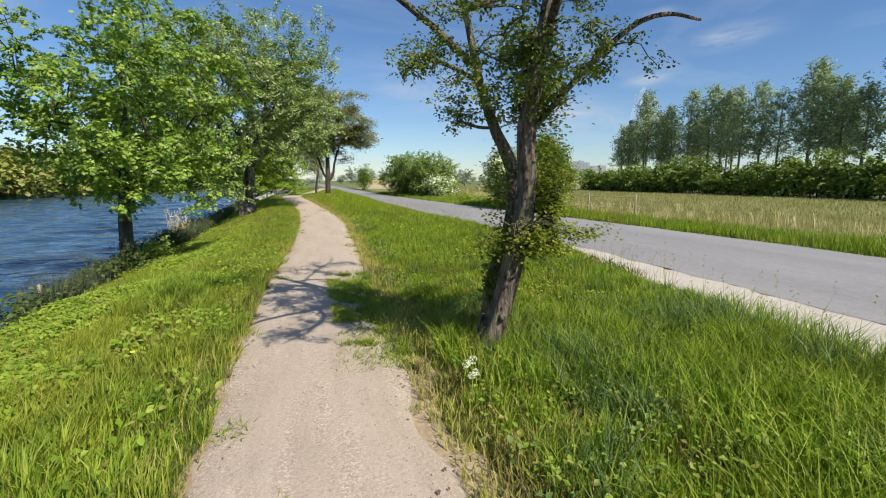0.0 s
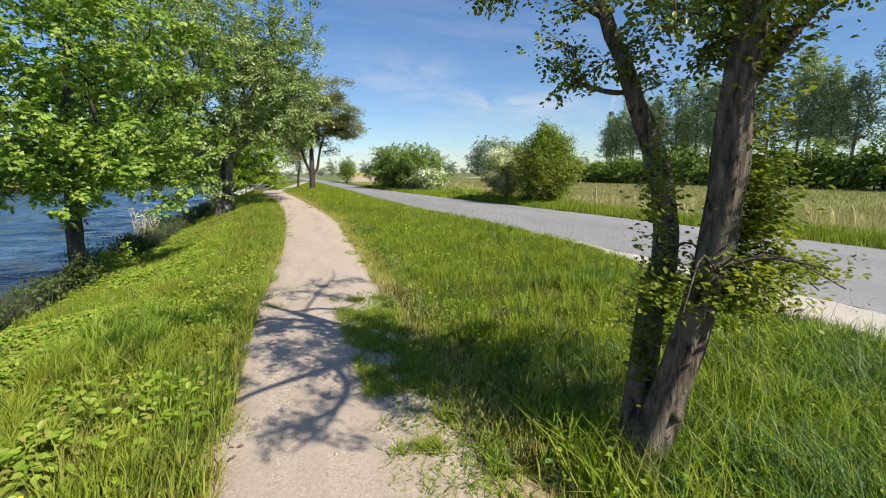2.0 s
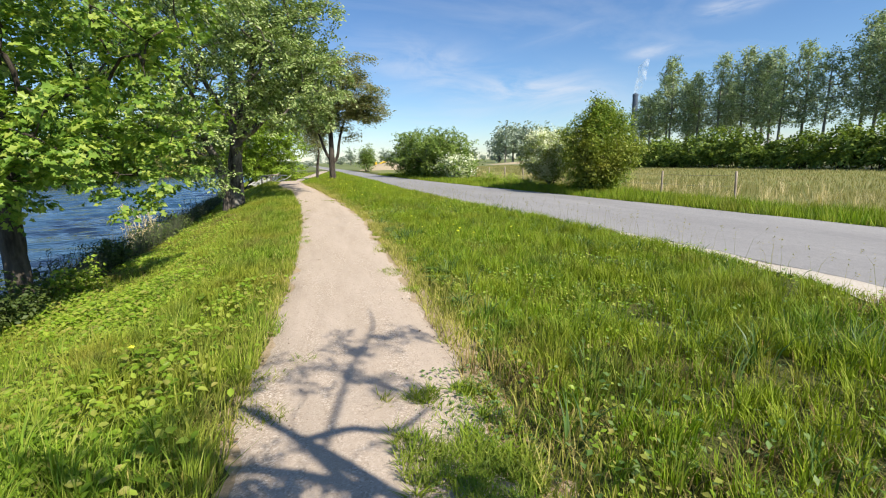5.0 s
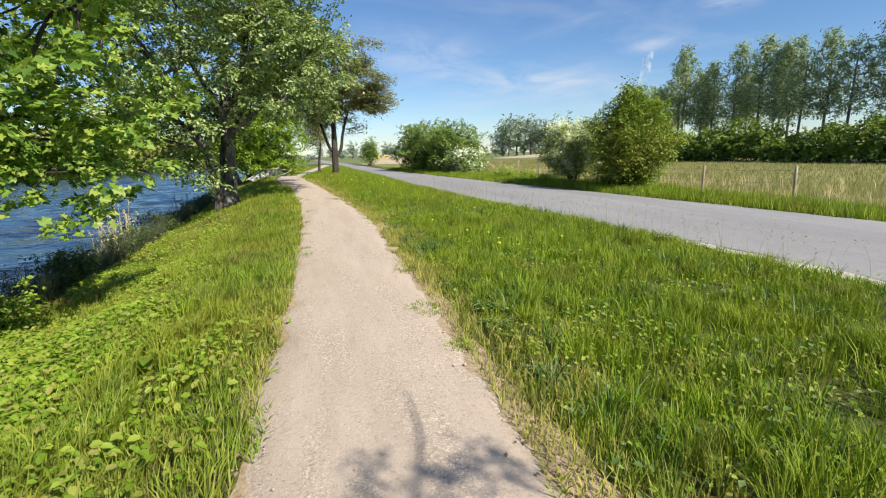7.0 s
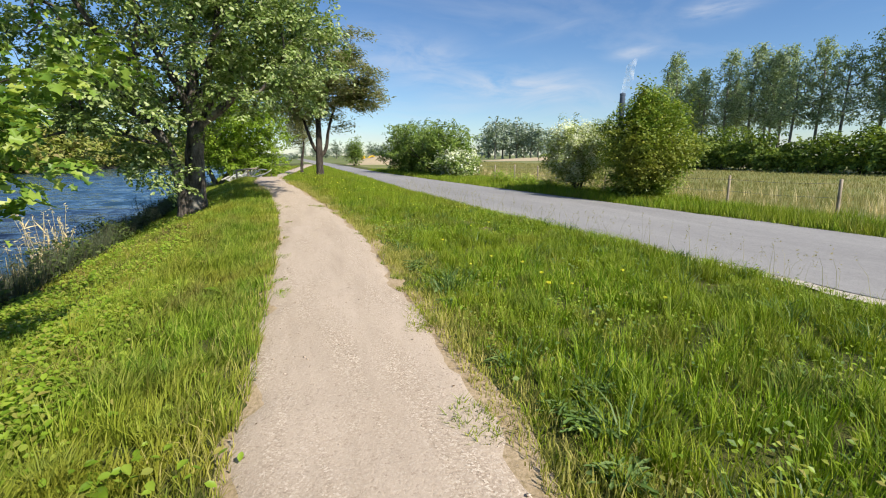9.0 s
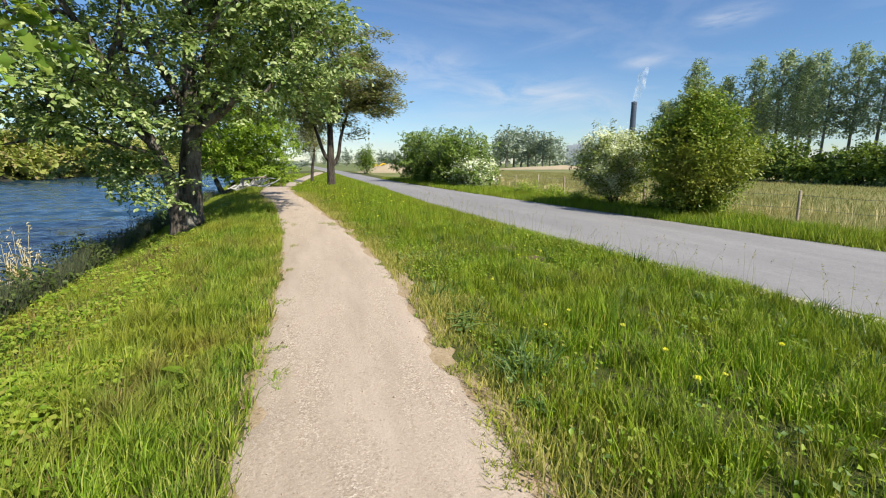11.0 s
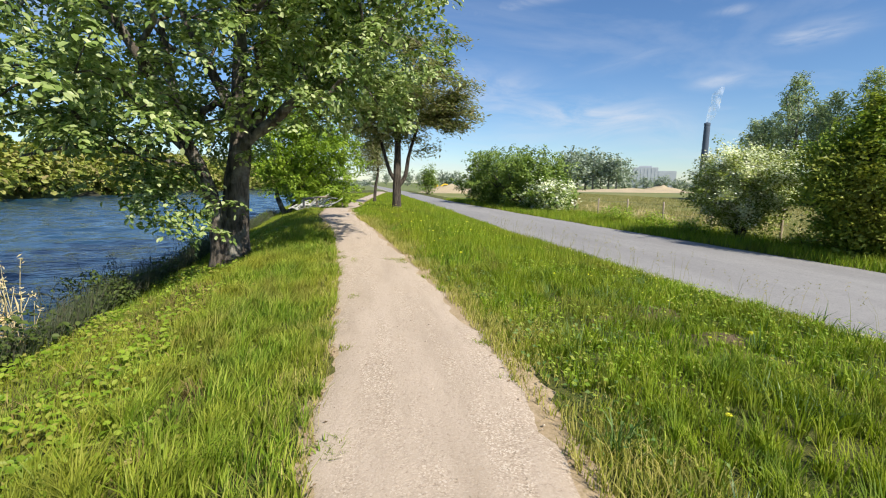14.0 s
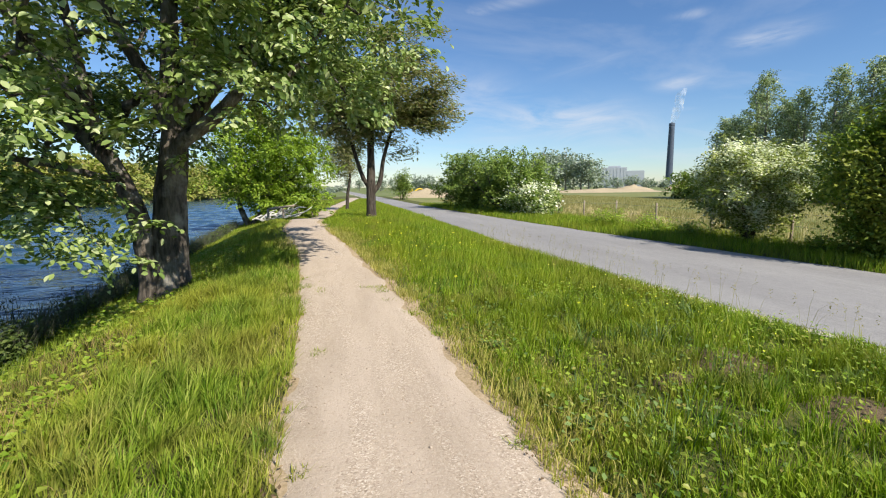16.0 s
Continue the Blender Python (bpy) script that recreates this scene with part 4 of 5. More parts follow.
def many_stems(rng, n, spread, h, r):
    return [([(rng.normal() * spread * 0.25, rng.normal() * spread * 0.25, 0), (math.cos(a) * spread * 0.5, math.sin(a) * spread * 0.5, h * 0.45), (math.cos(a) * spread, math.sin(a) * spread, h)], r, r * 0.4)
            for a in rng.uniform(0, 2 * np.pi, 1) + np.arange(n) * 2 * np.pi / n]


def roadside_bushes():
    rng = rs(21)
    tg = np.concatenate([envelope(rng, 170, (0, 0, 1.8), (1.45, 1.45, 1.4), 0.4)])
    plant("hawthorn_bush", foot(12.2, 26.95), "rounded hawthorn bush in white blossom by the fence", "bush", many_stems(rng, 5, 0.7, 1.8, 0.05), tg, rng, M_FOL_HAW, M_BARK_DARK, 0.22, 150, 0.09, shoot=30, long=0.32, point=0.1,
          low=0.4, up=0.4, flat=0.7, extra=blossom(0.85, 230, 0.15, 0.07, lambda e: e[:, 2] > 1.0 + 0.5 * np.sin(e[:, 0] * 3)))
    rng = rs(22)
    h = rng.uniform(0.0, 1, 300) ** 1.1
    a = rng.uniform(0, 2 * np.pi, 300)
    lobe = 0.62 + 0.75 * vnoise(a * 1.9, h * 4, 0.6, 8)
    rad = 1.6 * np.interp(h, [0, 0.12, 0.3, 0.45, 0.7, 0.88, 1], [0.3, 0.66, 0.97, 1.0, 0.7, 0.36, 0.05]) * rng.uniform(0.25, 1.05, 300) ** 0.5 * lobe
    tg = np.stack([np.cos(a) * rad, np.sin(a) * rad, 0.35 + h * 3.3], 1)
    plant("hornbeam_bush", foot(12.6, 23.2), "tall cone-shaped green bush beside the fence", "bush", [([(0, 0, 0), (0.05, 0, 1.2), (0, 0.05, 4.0)], 0.09, 0.03)] + many_stems(rng, 4, 0.8, 1.8, 0.05), tg, rng, M_FOL_CONE, M_BARK_DARK,
          0.15, 150, 0.1, low=0.2, rise=0.9, up=0.5, flat=1.5, shoot=30, long=0.48, point=1.2)
    rng = rs(23)
    tg = np.concatenate([envelope(rng, 260, (-0.6, 5.5, 2.1), (2.4, 4.6, 2.7), 0.4), envelope(rng, 210, (0.2, -1.0, 1.8), (2.2, 3.8, 2.2), 0.4), envelope(rng, 50, (0.3, -4.8, 0.9), (1.1, 1.6, 0.8), 0.5)])
    tg = tg[tg[:, 2] > 0.15]
    plant("hawthorn_thicket", foot(11.7, 47.0), "dense dark thicket with white blossom at its end", "bush", many_stems(rng, 7, 2.2, 2.4, 0.07), tg, rng, M_FOL_BUSH, M_BARK_DARK, 0.4, 96, 0.18, shoot=32, long=0.55, point=0.5, up=0.6, flat=0.45,
          low=0.2, extra=blossom(0.95, 110, 0.28, 0.16, lambda e: (e[:, 1] < -3.7) & (e[:, 2] < 1.7)))
    rng = rs(24)
    plant("roadside_shrub", foot(9.6, 84.0), "small green shrub beyond the road bend", "bush", many_stems(rng, 4, 0.8, 2, 0.06), envelope(rng, 60, (0, 0, 2.2), (1.6, 1.6, 2.0), 0.45), rng, M_FOL_BUSH, M_BARK_DARK, 0.35, 70, 0.24, low=0.3)
    for k, (x, y, h) in enumerate([(11.9, 31.0, 0.55), (12.3, 24.6, 0.5), (12.0, 29.0, 0.5), (11.6, 33.5, 0.7)]):
        rng = rs(30 + k)
        plant("bramble_bush", foot(x, y), "low green bramble clump in the roadside grass", "bush", many_stems(rng, 4, 0.3, h * 0.7, 0.012), envelope(rng, 28, (0, 0, h * 0.6), (0.7, 0.7, h * 0.6), 0.5), rng, M_HERB, M_BARK_DARK, 0.15, 50, 0.09, low=0.05, twig=0.003)


def waterside_clumps():
    for k, (x, y, h, mat, lab) in enumerate([(-4.1, 12.4, 0.6, M_WEED, "dark nettle clump at the foot of the maple"), (-3.9, 13.6, 0.5, M_HERB, "leafy bramble clump on the canal bank"), (-4.5, 11.6, 0.5, M_WEED, "dark nettle clump on the canal bank"),
                                             (-4.3, 16.2, 0.7, M_WEED, "dark nettle clump on the canal bank"), (-4.5, 19.5, 0.6, M_WEED, "dark nettle clump on the canal bank"), (-4.55, 22.4, 0.6, M_WEED, "dark nettle clump beside the whitebeam")]):
        rng = rs(170 + k)
        tg = envelope(rng, 34, (0, 0, h * 0.6), (0.42, 0.6, h * 0.6), 0.5)
        plant("nettle_clump" if mat is M_WEED else "bramble_bush", foot(x, y), lab, "weeds" if mat is M_WEED else "bush", many_stems(rng, 5, 0.25, h * 0.8, 0.008), tg[tg[:, 2] > 0.05], rng, mat, M_BARK_DARK, 0.1, 48, 0.07, low=0.05, twig=0.003, shoot=8, long=0.14, sides=5, coarse=True)


roadside_bushes(); waterside_clumps()


# ---- hedge and poplars behind the field ----
def poplar_kind(seed, h, w):
    rng = rs(seed)
    t = rng.uniform(0.36, 1, 150) ** 0.9
    rad = w * np.interp(t, [0.2, 0.35, 0.6, 0.85, 1.0], [0.3, 0.9, 1.0, 0.65, 0.15]) * rng.uniform(0.1, 1.15, 150) ** 0.5
    a = rng.uniform(0, 2 * np.pi, 150)
    tg = np.stack([np.cos(a) * rad + 0.5 * (t - 0.2), np.sin(a) * rad, t * h], 1)
    return plant("poplar_tree", (0, 0, 0), "tall grey-green poplar in a row behind the hedge", "tree", [([(0, 0, 0), (0.1, 0, h * 0.3), (0, 0.1, h * 0.65), (0.3, 0, h * 0.97)], 0.17, 0.04)], tg, rng, M_FOL_POP, M_BARK_PALE,
                 0.38, 40, 0.23, flat=0.9, up=0.4, shoot=20, long=0.62, point=0.9, coarse=True, group="poplars behind the hedge", low=h * 0.2, twig=0.014, rise=0.9, sides=6, fine=False, boughs=14)


def poplar_row():
    kinds = [poplar_kind(40 + k, h, w) for k, (h, w) in enumerate([(13.5, 1.9), (12.2, 2.1), (14.4, 1.8), (11.4, 1.7)])]
    rng = rs(45)
    spots = []
    y = 20.0
    while y < 74:
        spots.append((54.5 + 0.03 * (y - 40) + rng.uniform(-1, 1), y))
        if rng.rand() < 0.3:
            spots.append((59.5 + rng.uniform(-1.5, 1.5), y + rng.uniform(-1, 1)))
        y += rng.uniform(2.0, 3.4)
    used = set()
    for i, (x, y) in enumerate(spots):
        k = int(rng.randint(4))
        m = pose(x, y, float(ground_z(x, y)) - 0.1, 0, 0, rng.uniform(0, 360)) @ Matrix.Diagonal((*(rng.uniform(0.88, 1.1),) * 3, 1))
        if k not in used:
            used.add(k)
            kinds[k].matrix_world = m
        else:
            c = copy_thing(kinds[k], m)
            c.scale = m.to_scale()
    for k in range(4):
        if k not in used:
            kinds[k].matrix_world = pose(60, 76 + k, -0.1)


def hedge_row():
    rng = rs(50)
    kinds = []
    for s in range(3):
        r = rs(51 + s)
        tg = envelope(r, 110, (0, 0, 1.6 + 0.2 * s), (2.0, 2.4, 1.6 + 0.25 * s), 0.38)
        tg = tg[tg[:, 2] > 0.15]
        kinds.append(plant("hedge_bush", (0, 0, 0), "dense dark green field hedge bush", "bush", many_stems(r, 5, 0.9, 1.8, 0.05), tg, r, M_FOL_HEDGE, M_BARK_DARK, 0.4, 40, 0.3, shoot=20, long=0.62, point=0.2, coarse=True, sides=5, group="hedge along the field", low=0.1, fine=False))
    used = set()
    y = 14.0
    while y < 72:
        x = 47.5 + rng.uniform(-0.6, 0.6)
        k = int(rng.randint(3))
        m = pose(x, y, float(ground_z(x, y)) - 0.1, 0, 0, rng.uniform(-40, 40) + 180 * rng.randint(2)) @ Matrix.Diagonal((*(rng.uniform(0.9, 1.15),) * 3, 1))
        if k not in used:
            used.add(k); kinds[k].matrix_world = m
        else:
            c = copy_thing(kinds[k], m); c.scale = m.to_scale()
        y += rng.uniform(2.4, 3.2)


poplar_row(); hedge_row()


# ---- far trees, far bank, plant and chimney ----
def far_trees():
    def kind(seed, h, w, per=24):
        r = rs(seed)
        # pale poplar bark here, so the trunks look hazed as well
        return plant("distant_tree", (0, 0, 0), "distant broadleaf tree with haze in its leaf and bark colour", "tree", [([(0, 0, 0), (0, 0, h * 0.4), (0.1, 0, h * 0.9)], 0.25, 0.06)], envelope(r, 48, (0, 0, h * 0.5), (w, w, h * 0.5), 0.4), r, M_FOL_FAR, M_BARK_PALE,
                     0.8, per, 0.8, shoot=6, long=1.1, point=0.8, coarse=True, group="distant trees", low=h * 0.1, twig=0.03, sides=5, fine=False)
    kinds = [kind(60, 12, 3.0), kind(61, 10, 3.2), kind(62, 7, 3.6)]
    rng = rs(63)
    spots = []
    for az in np.linspace(24.2, 31.2, 9):                       # the grove beyond the meadow
        d = rng.uniform(190, 215)
        spots.append((d * math.sin(radians(az)), 15 + d * math.cos(radians(az)), int(rng.randint(2)), 1.5 if az < 29 else 1.25))
    for az, d, k, s in [(33.5, 330, 2, 1.2), (35.0, 320, 2, 1.3), (36.6, 340, 2, 1.1), (38.3, 330, 2, 0.9), (32.4, 300, 1, 0.6), (41.0, 300, 2, 1.3), (42.5, 300, 2, 1.3),
                        (17.0, 150, 2, 1.1), (18.6, 155, 1, 0.9), (20.3, 160, 2, 0.9), (11.0, 190, 2, 1.0), (9.6, 190, 1, 0.7), (14.0, 180, 2, 1.0)]:
        spots.append((d * math.sin(radians(az)), 15 + d * math.cos(radians(az)), k, s))
    for az in np.arange(-9, 8, 1.3):                            # woods that close the canal
        d = rng.uniform(230, 300)
        spots.append((d * math.sin(radians(az)), 15 + d * math.cos(radians(az)), int(rng.randint(3)), rng.uniform(0.6, 0.95)))
    for az in np.arange(10, 50, 1.1):
        d = rng.uniform(520, 640)
        spots.append((d * math.sin(radians(az)), d * math.cos(radians(az)), 2, rng.uniform(0.8, 1.3)))
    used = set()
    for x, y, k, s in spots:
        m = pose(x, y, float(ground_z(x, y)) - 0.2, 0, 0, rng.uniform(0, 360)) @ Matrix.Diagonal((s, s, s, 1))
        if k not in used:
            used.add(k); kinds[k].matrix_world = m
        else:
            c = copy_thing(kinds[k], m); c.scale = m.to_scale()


def far_bank():
    kinds = []
    for s in range(3):
        r = rs(70 + s)
        h = (2.6, 3.4, 4.4)[s]
        tg = envelope(r, 60, (0, 0, h * 0.5), (2.3, 2.6, h * 0.5), 0.42)
        kinds.append(plant("bank_bush", (0, 0, 0), "yellow-green bush on the far canal bank", "bush", many_stems(r, 5, 1.0, h * 0.6, 0.06), tg[tg[:, 2] > 0.1], r, M_FOL_BANK, M_BARK_DARK, 0.42, 24, 0.5, shoot=6, long=0.7, coarse=True, sides=4, group="bushes on the far bank", low=0.1, fine=False))
    rng = rs(74)
    used = set()
    for y in np.arange(40, 215, 3.8):
        for row in range(2):
            x = float(water_f(y)) - rng.uniform(0.3, 2.2) - 4.5 * row
            k = int(rng.randint(3))
            m = pose(x, y + rng.uniform(-1, 1), float(ground_z(x, y)) - 0.25, 0, 0, rng.uniform(0, 360)) @ Matrix.Diagonal((*(rng.uniform(1.0, 1.75),) * 3, 1))
            if k not in used:
                used.add(k); kinds[k].matrix_world = m
            else:
                c = copy_thing(kinds[k], m); c.scale = m.to_scale()


def box(bm, x0, x1, y0, y1, z0, z1, bevel=0.0):
    r = bmesh.ops.create_cube(bm, size=1.0, matrix=Matrix.Translation(((x0 + x1) / 2, (y0 + y1) / 2, (z0 + z1) / 2)) @ Matrix.Diagonal((x1 - x0, y1 - y0, z1 - z0, 1)))
    if bevel:
        bmesh.ops.bevel(bm, geom=list({e for v in r["verts"] for e in v.link_edges}), offset=bevel, segments=2, affect="EDGES")


def power_plant():
    d, az = 620.0, radians(38.85)
    x, y = d * math.sin(az), 15 + d * math.cos(az)
    stack = thing("chimney", (x, y, -0.3), "tall dark chimney of a distant power plant, smoking", "chimney")
    prof = smooth_line([(0, 0, 0), (0, 0, 40), (0, 0, 74.5)], 12)
    shaft = obj("shaft", mesh_np("shaft", *tube(prof, np.linspace(4.0, 3.1, 12), 24), True), M_STACK, stack)
    obj("rim", mesh_np("rim", *tube([(0, 0, 72.5), (0, 0, 75.2)], [3.35, 3.35], 24), True), M_STACK, shaft)
    pl = [(0, 0, 76), (3, 0, 84), (6, 0, 95), (7, 0, 104), (13, 0, 116)]
    line = smooth_line(pl, 14)
    smoke = obj("smoke_plume", mesh_np("smoke_plume", *tube(line, [2.2, 2.8, 3.6, 4.2, 4.6, 5.2, 5.0, 4.4, 4.6, 5.0, 5.2, 4.2, 2.6, 0.8], 18, 0.12, rs(90)), True), M_SMOKE)
    smoke.matrix_world = pose(x, y, -0.3, 0, 0, -38)
    tagged(smoke, "thin white smoke drifting from the chimney", "smoke")
    az = radians(34.2)
    hall = thing("power_plant", (600 * math.sin(az), 15 + 600 * math.cos(az), -0.3), "pale grey power plant building far off in the haze", "building", rz=-34.2)
    house = None
    for nm, dims in (("boiler_house", (-25, 3, -12, 12, 0, 24)), ("turbine_hall", (3, 22, -12, 12, 0, 20)), ("roof_block", (-18, -4, -6, 6, 24, 26))):
        bm = bmesh.new()
        box(bm, *dims, 0.4)
        block = part(nm, bm, M_CONCRETE, hall)
        house = block if nm == "boiler_house" else house
    for i in range(7):
        bm = bmesh.new()
        box(bm, -23.0 + i * 3.8, -22.4 + i * 3.8, -12.25, -12.0, 2, 23)
        part("cladding_rib", bm, M_CONCRETE, house)


def mound(name, x, y, rx, ry, h, material, label, rz=0):
    rng = rs(int(abs(x * 7 + y)))
    u, v = np.meshgrid(np.linspace(-1, 1, 25), np.linspace(-1, 1, 17))
    r = np.sqrt(u * u + v * v)
    z = h * np.clip(1 - r, 0, 1) ** 0.8 * (0.75 + 0.5 * vnoise(u * 5, v * 5, 1.0, 3)) - 0.04 * min(1.0, h * 4)
    V = np.stack([u * rx, v * ry, z], -1).reshape(-1, 3)
    a = (np.arange(16)[:, None] * 25 + np.arange(24)[None]).ravel()
    ob = obj(name, mesh_np(name, V, [np.stack([a, a + 1, a + 26, a + 25], 1)], True), material)
    ob.matrix_world = pose(x, y, float(ground_z(x, y)), 0, 0, rz)
    tagged(ob, label, "mound")


far_trees(); far_bank(); power_plant()
mound("sand_mound", 15.5, 96.0, 6.0, 4.0, 1.5, M_SAND, "pale heap of dug sand beside the road")
mound("sand_mound", 75.0, 135.0, 26.0, 5.0, 1.1, M_SAND, "long low bank of bare sand across the meadow", 10)
mound("sand_mound", 150.0, 190.0, 14.0, 6.0, 4.0, M_SAND, "pale sand heap at the works", 20)
mound("sand_mound", 120.0, 185.0, 12.0, 6.0, 2.2, M_SAND, "pale sand heap at the works", 20)


def digger_arm():
    d = thing("digger", (13.4, 99.0, float(ground_z(13.4, 99.0))), "small yellow excavator working behind the sand heap", "excavator", rz=200)
    bm = bmesh.new(); box(bm, -0.8, 0.8, -0.6, 0.6, 0.0, 0.45, 0.12)
    part("track", bm, M_STACK, d)
    bm = bmesh.new(); box(bm, -0.7, 0.6, -0.6, 0.6, 0.45, 1.0, 0.1)
    body = part("body", bm, M_MACHINE, d)
    bm = bmesh.new(); box(bm, 0.0, 0.55, -0.45, 0.3, 1.0, 1.6, 0.08)
    part("cab", bm, M_MACHINE, body)
    boom = obj("boom", mesh_np("boom", *tube(smooth_line([(-0.4, 0, 0.9), (-1.4, 0, 1.5), (-2.2, 0, 1.4)], 8), np.linspace(0.2, 0.14, 8), 4)), M_MACHINE, d)
    obj("dipper", mesh_np("dipper", *tube([(-2.2, 0, 1.4), (-2.5, 0, 0.9), (-2.6, 0, 0.4)], [0.13, 0.11, 0.09], 4)), M_MACHINE, boom)


digger_arm()


# ---- fence, stakes, rail and bleached branches ----
def fence():
    f = thing("fence", (13.8, 0.0, 0.0), "weathered post-and-wire field fence with leaning posts", "fence")
    rng = rs(80)
    ys = [3.05 * k + 17.4 + rng.uniform(-0.1, 0.1) for k in range(13)]
    tops = []
    for y in ys:
        z = float(ground_z(13.8, y))
        x0 = float(np.clip((19.5 - y) * 0.12, -0.35, 0.3))
        lx, ly = rng.uniform(-0.05, 0.05, 2) + (x0, 0)
        h = rng.uniform(1.0, 1.08)
        V, F = tube([(x0, y, z - 0.2), ((lx + x0) * 0.5, y + ly * 0.5, z + h * 0.5), (lx, y + ly, z + h)], [0.045, 0.042, 0.04], 8, 0.05, rng)
        obj("post", mesh_np("post", V, F, True), M_WOOD, f)
        tops.append((lx, y + ly, z + h))
    for h in (0.12, 0.5):
        line = []
        for a, b in zip(tops[:-1], tops[1:]):
            line += [(a[0] - 0.05, a[1], a[2] - h), ((a[0] + b[0]) / 2 - 0.05, (a[1] + b[1]) / 2, (a[2] + b[2]) / 2 - h - 0.04)]
        obj("wire", mesh_np("wire", *tube(line, [0.004] * len(line), 4)), M_STACK, f)


def stakes():
    rng = rs(81)
    for x, y, h, m, lab in [(-4.95, 9.5, 0.75, M_DARKWOOD, "short black wet stake in the water's edge"), (-4.85, 9.9, 0.65, M_WOOD, "short pale stake in the water's edge"), (-5.1, 8.9, 0.6, M_DARKWOOD, "short black wet stake in the water's edge")]:
        ob = obj("stake", mesh_np("stake", *tube([(0, 0, -0.5), (0.02, 0.01, h * 0.5), (0.05, 0.02, h)], [0.05, 0.045, 0.04], 8, 0.08, rng), True), m)
        ob.matrix_world = pose(x, y, float(ground_z(x, y)))
        tagged(ob, lab, "stake", "stakes in the water")


def rail():
    r = thing("handrail", foot(-2.6, 41.0, 0.0), "low unpainted wooden handrail beside the path", "railing")
    pts = [(-0.5, -3.0), (-0.05, -1.0), (0.5, 1.4), (1.1, 4.0)]
    zs = [float(ground_z(-2.6 + x, 41.0 + y)) - float(r.matrix_world.translation.z) for x, y in pts]
    for (x, y), z in zip(pts, zs):
        obj("post", mesh_np("post", *tube([(x, y, z - 0.1), (x, y, z + 0.8)], [0.06, 0.055], 8), True), M_WOOD, r)
    obj("rail", mesh_np("rail", *tube([(x, y, z + 0.8) for (x, y), z in zip(pts, zs)], [0.055] * 4, 8), True), M_WOOD, r)


def driftwood():
    rng = rs(83)
    root = thing("branch_pile", foot(-3.3, 42.6, 0.0), "heap of bleached white branches on the bank", "branch pile")
    for i in range(46):
        a = rng.uniform(-0.5, 0.9)
        s = np.array([rng.uniform(-1.1, 1.0), rng.uniform(-2.5, 2.5), 0])
        s[2] = 0.1 + 0.28 * (s[0] + 1.1) * rng.rand() + 0.15
        L = rng.uniform(0.5, 1.6)
        e = s + np.array([math.cos(a) * L * 0.7, math.sin(a) * L * 1.2, rng.uniform(-0.1, 0.5)])
        mid = (s + e) / 2 + rng.normal(size=3) * 0.12
        obj("branch", mesh_np("branch", *tube(smooth_line([s, mid, e], 6), np.linspace(rng.uniform(0.03, 0.07), 0.015, 6), 6), True), M_BLEACHED, root)
    for x, y, s in [(-5.75, 43.5, 0.3), (-5.9, 44.6, 0.26), (-6.1, 46.5, 0.35), (-6.2, 48.2, 0.3), (-5.55, 41.5, 0.22)]:
        bm = bmesh.new()
        bmesh.ops.create_icosphere(bm, subdivisions=2, radius=s)
        for v in bm.verts:
            v.co *= 1 + 0.25 * noise.noise(v.co * 4 + Vector((x, y, 0)))
            v.co.z *= 0.7
        ob = part("stone", bm, M_ROCK, None)
        ob.matrix_world = pose(x, y, max(float(ground_z(x, y)), WATER_Z - 0.05) + s * 0.3)
        tagged(ob, "pale boulder at the water's edge", "stone", "stones on the bank")


MOLEHILLS = [(3.8, 19.1, 0.34), (3.85, 17.9, 0.3), (2.9, 18.7, 0.2), (3.2, 4.3, 0.25)]
for x, y, r in MOLEHILLS:
    mound("molehill", x, y, r * 1.5, r * 1.4, 0.1, M_EARTH, "low crumbled molehill of brown earth in the verge", 40)
fence(); stakes(); rail(); driftwood()


# ---- grass and herbs ----
def scatter(rng, n, x0, x1, y0, y1):
    """Even random spots between two lines x(y)."""
    y = rng.uniform(y0, y1, n)
    a = x0(y) if callable(x0) else np.full(n, float(x0))
    b = x1(y) if callable(x1) else np.full(n, float(x1))
    return a + (b - a) * rng.uniform(0, 1, n), y


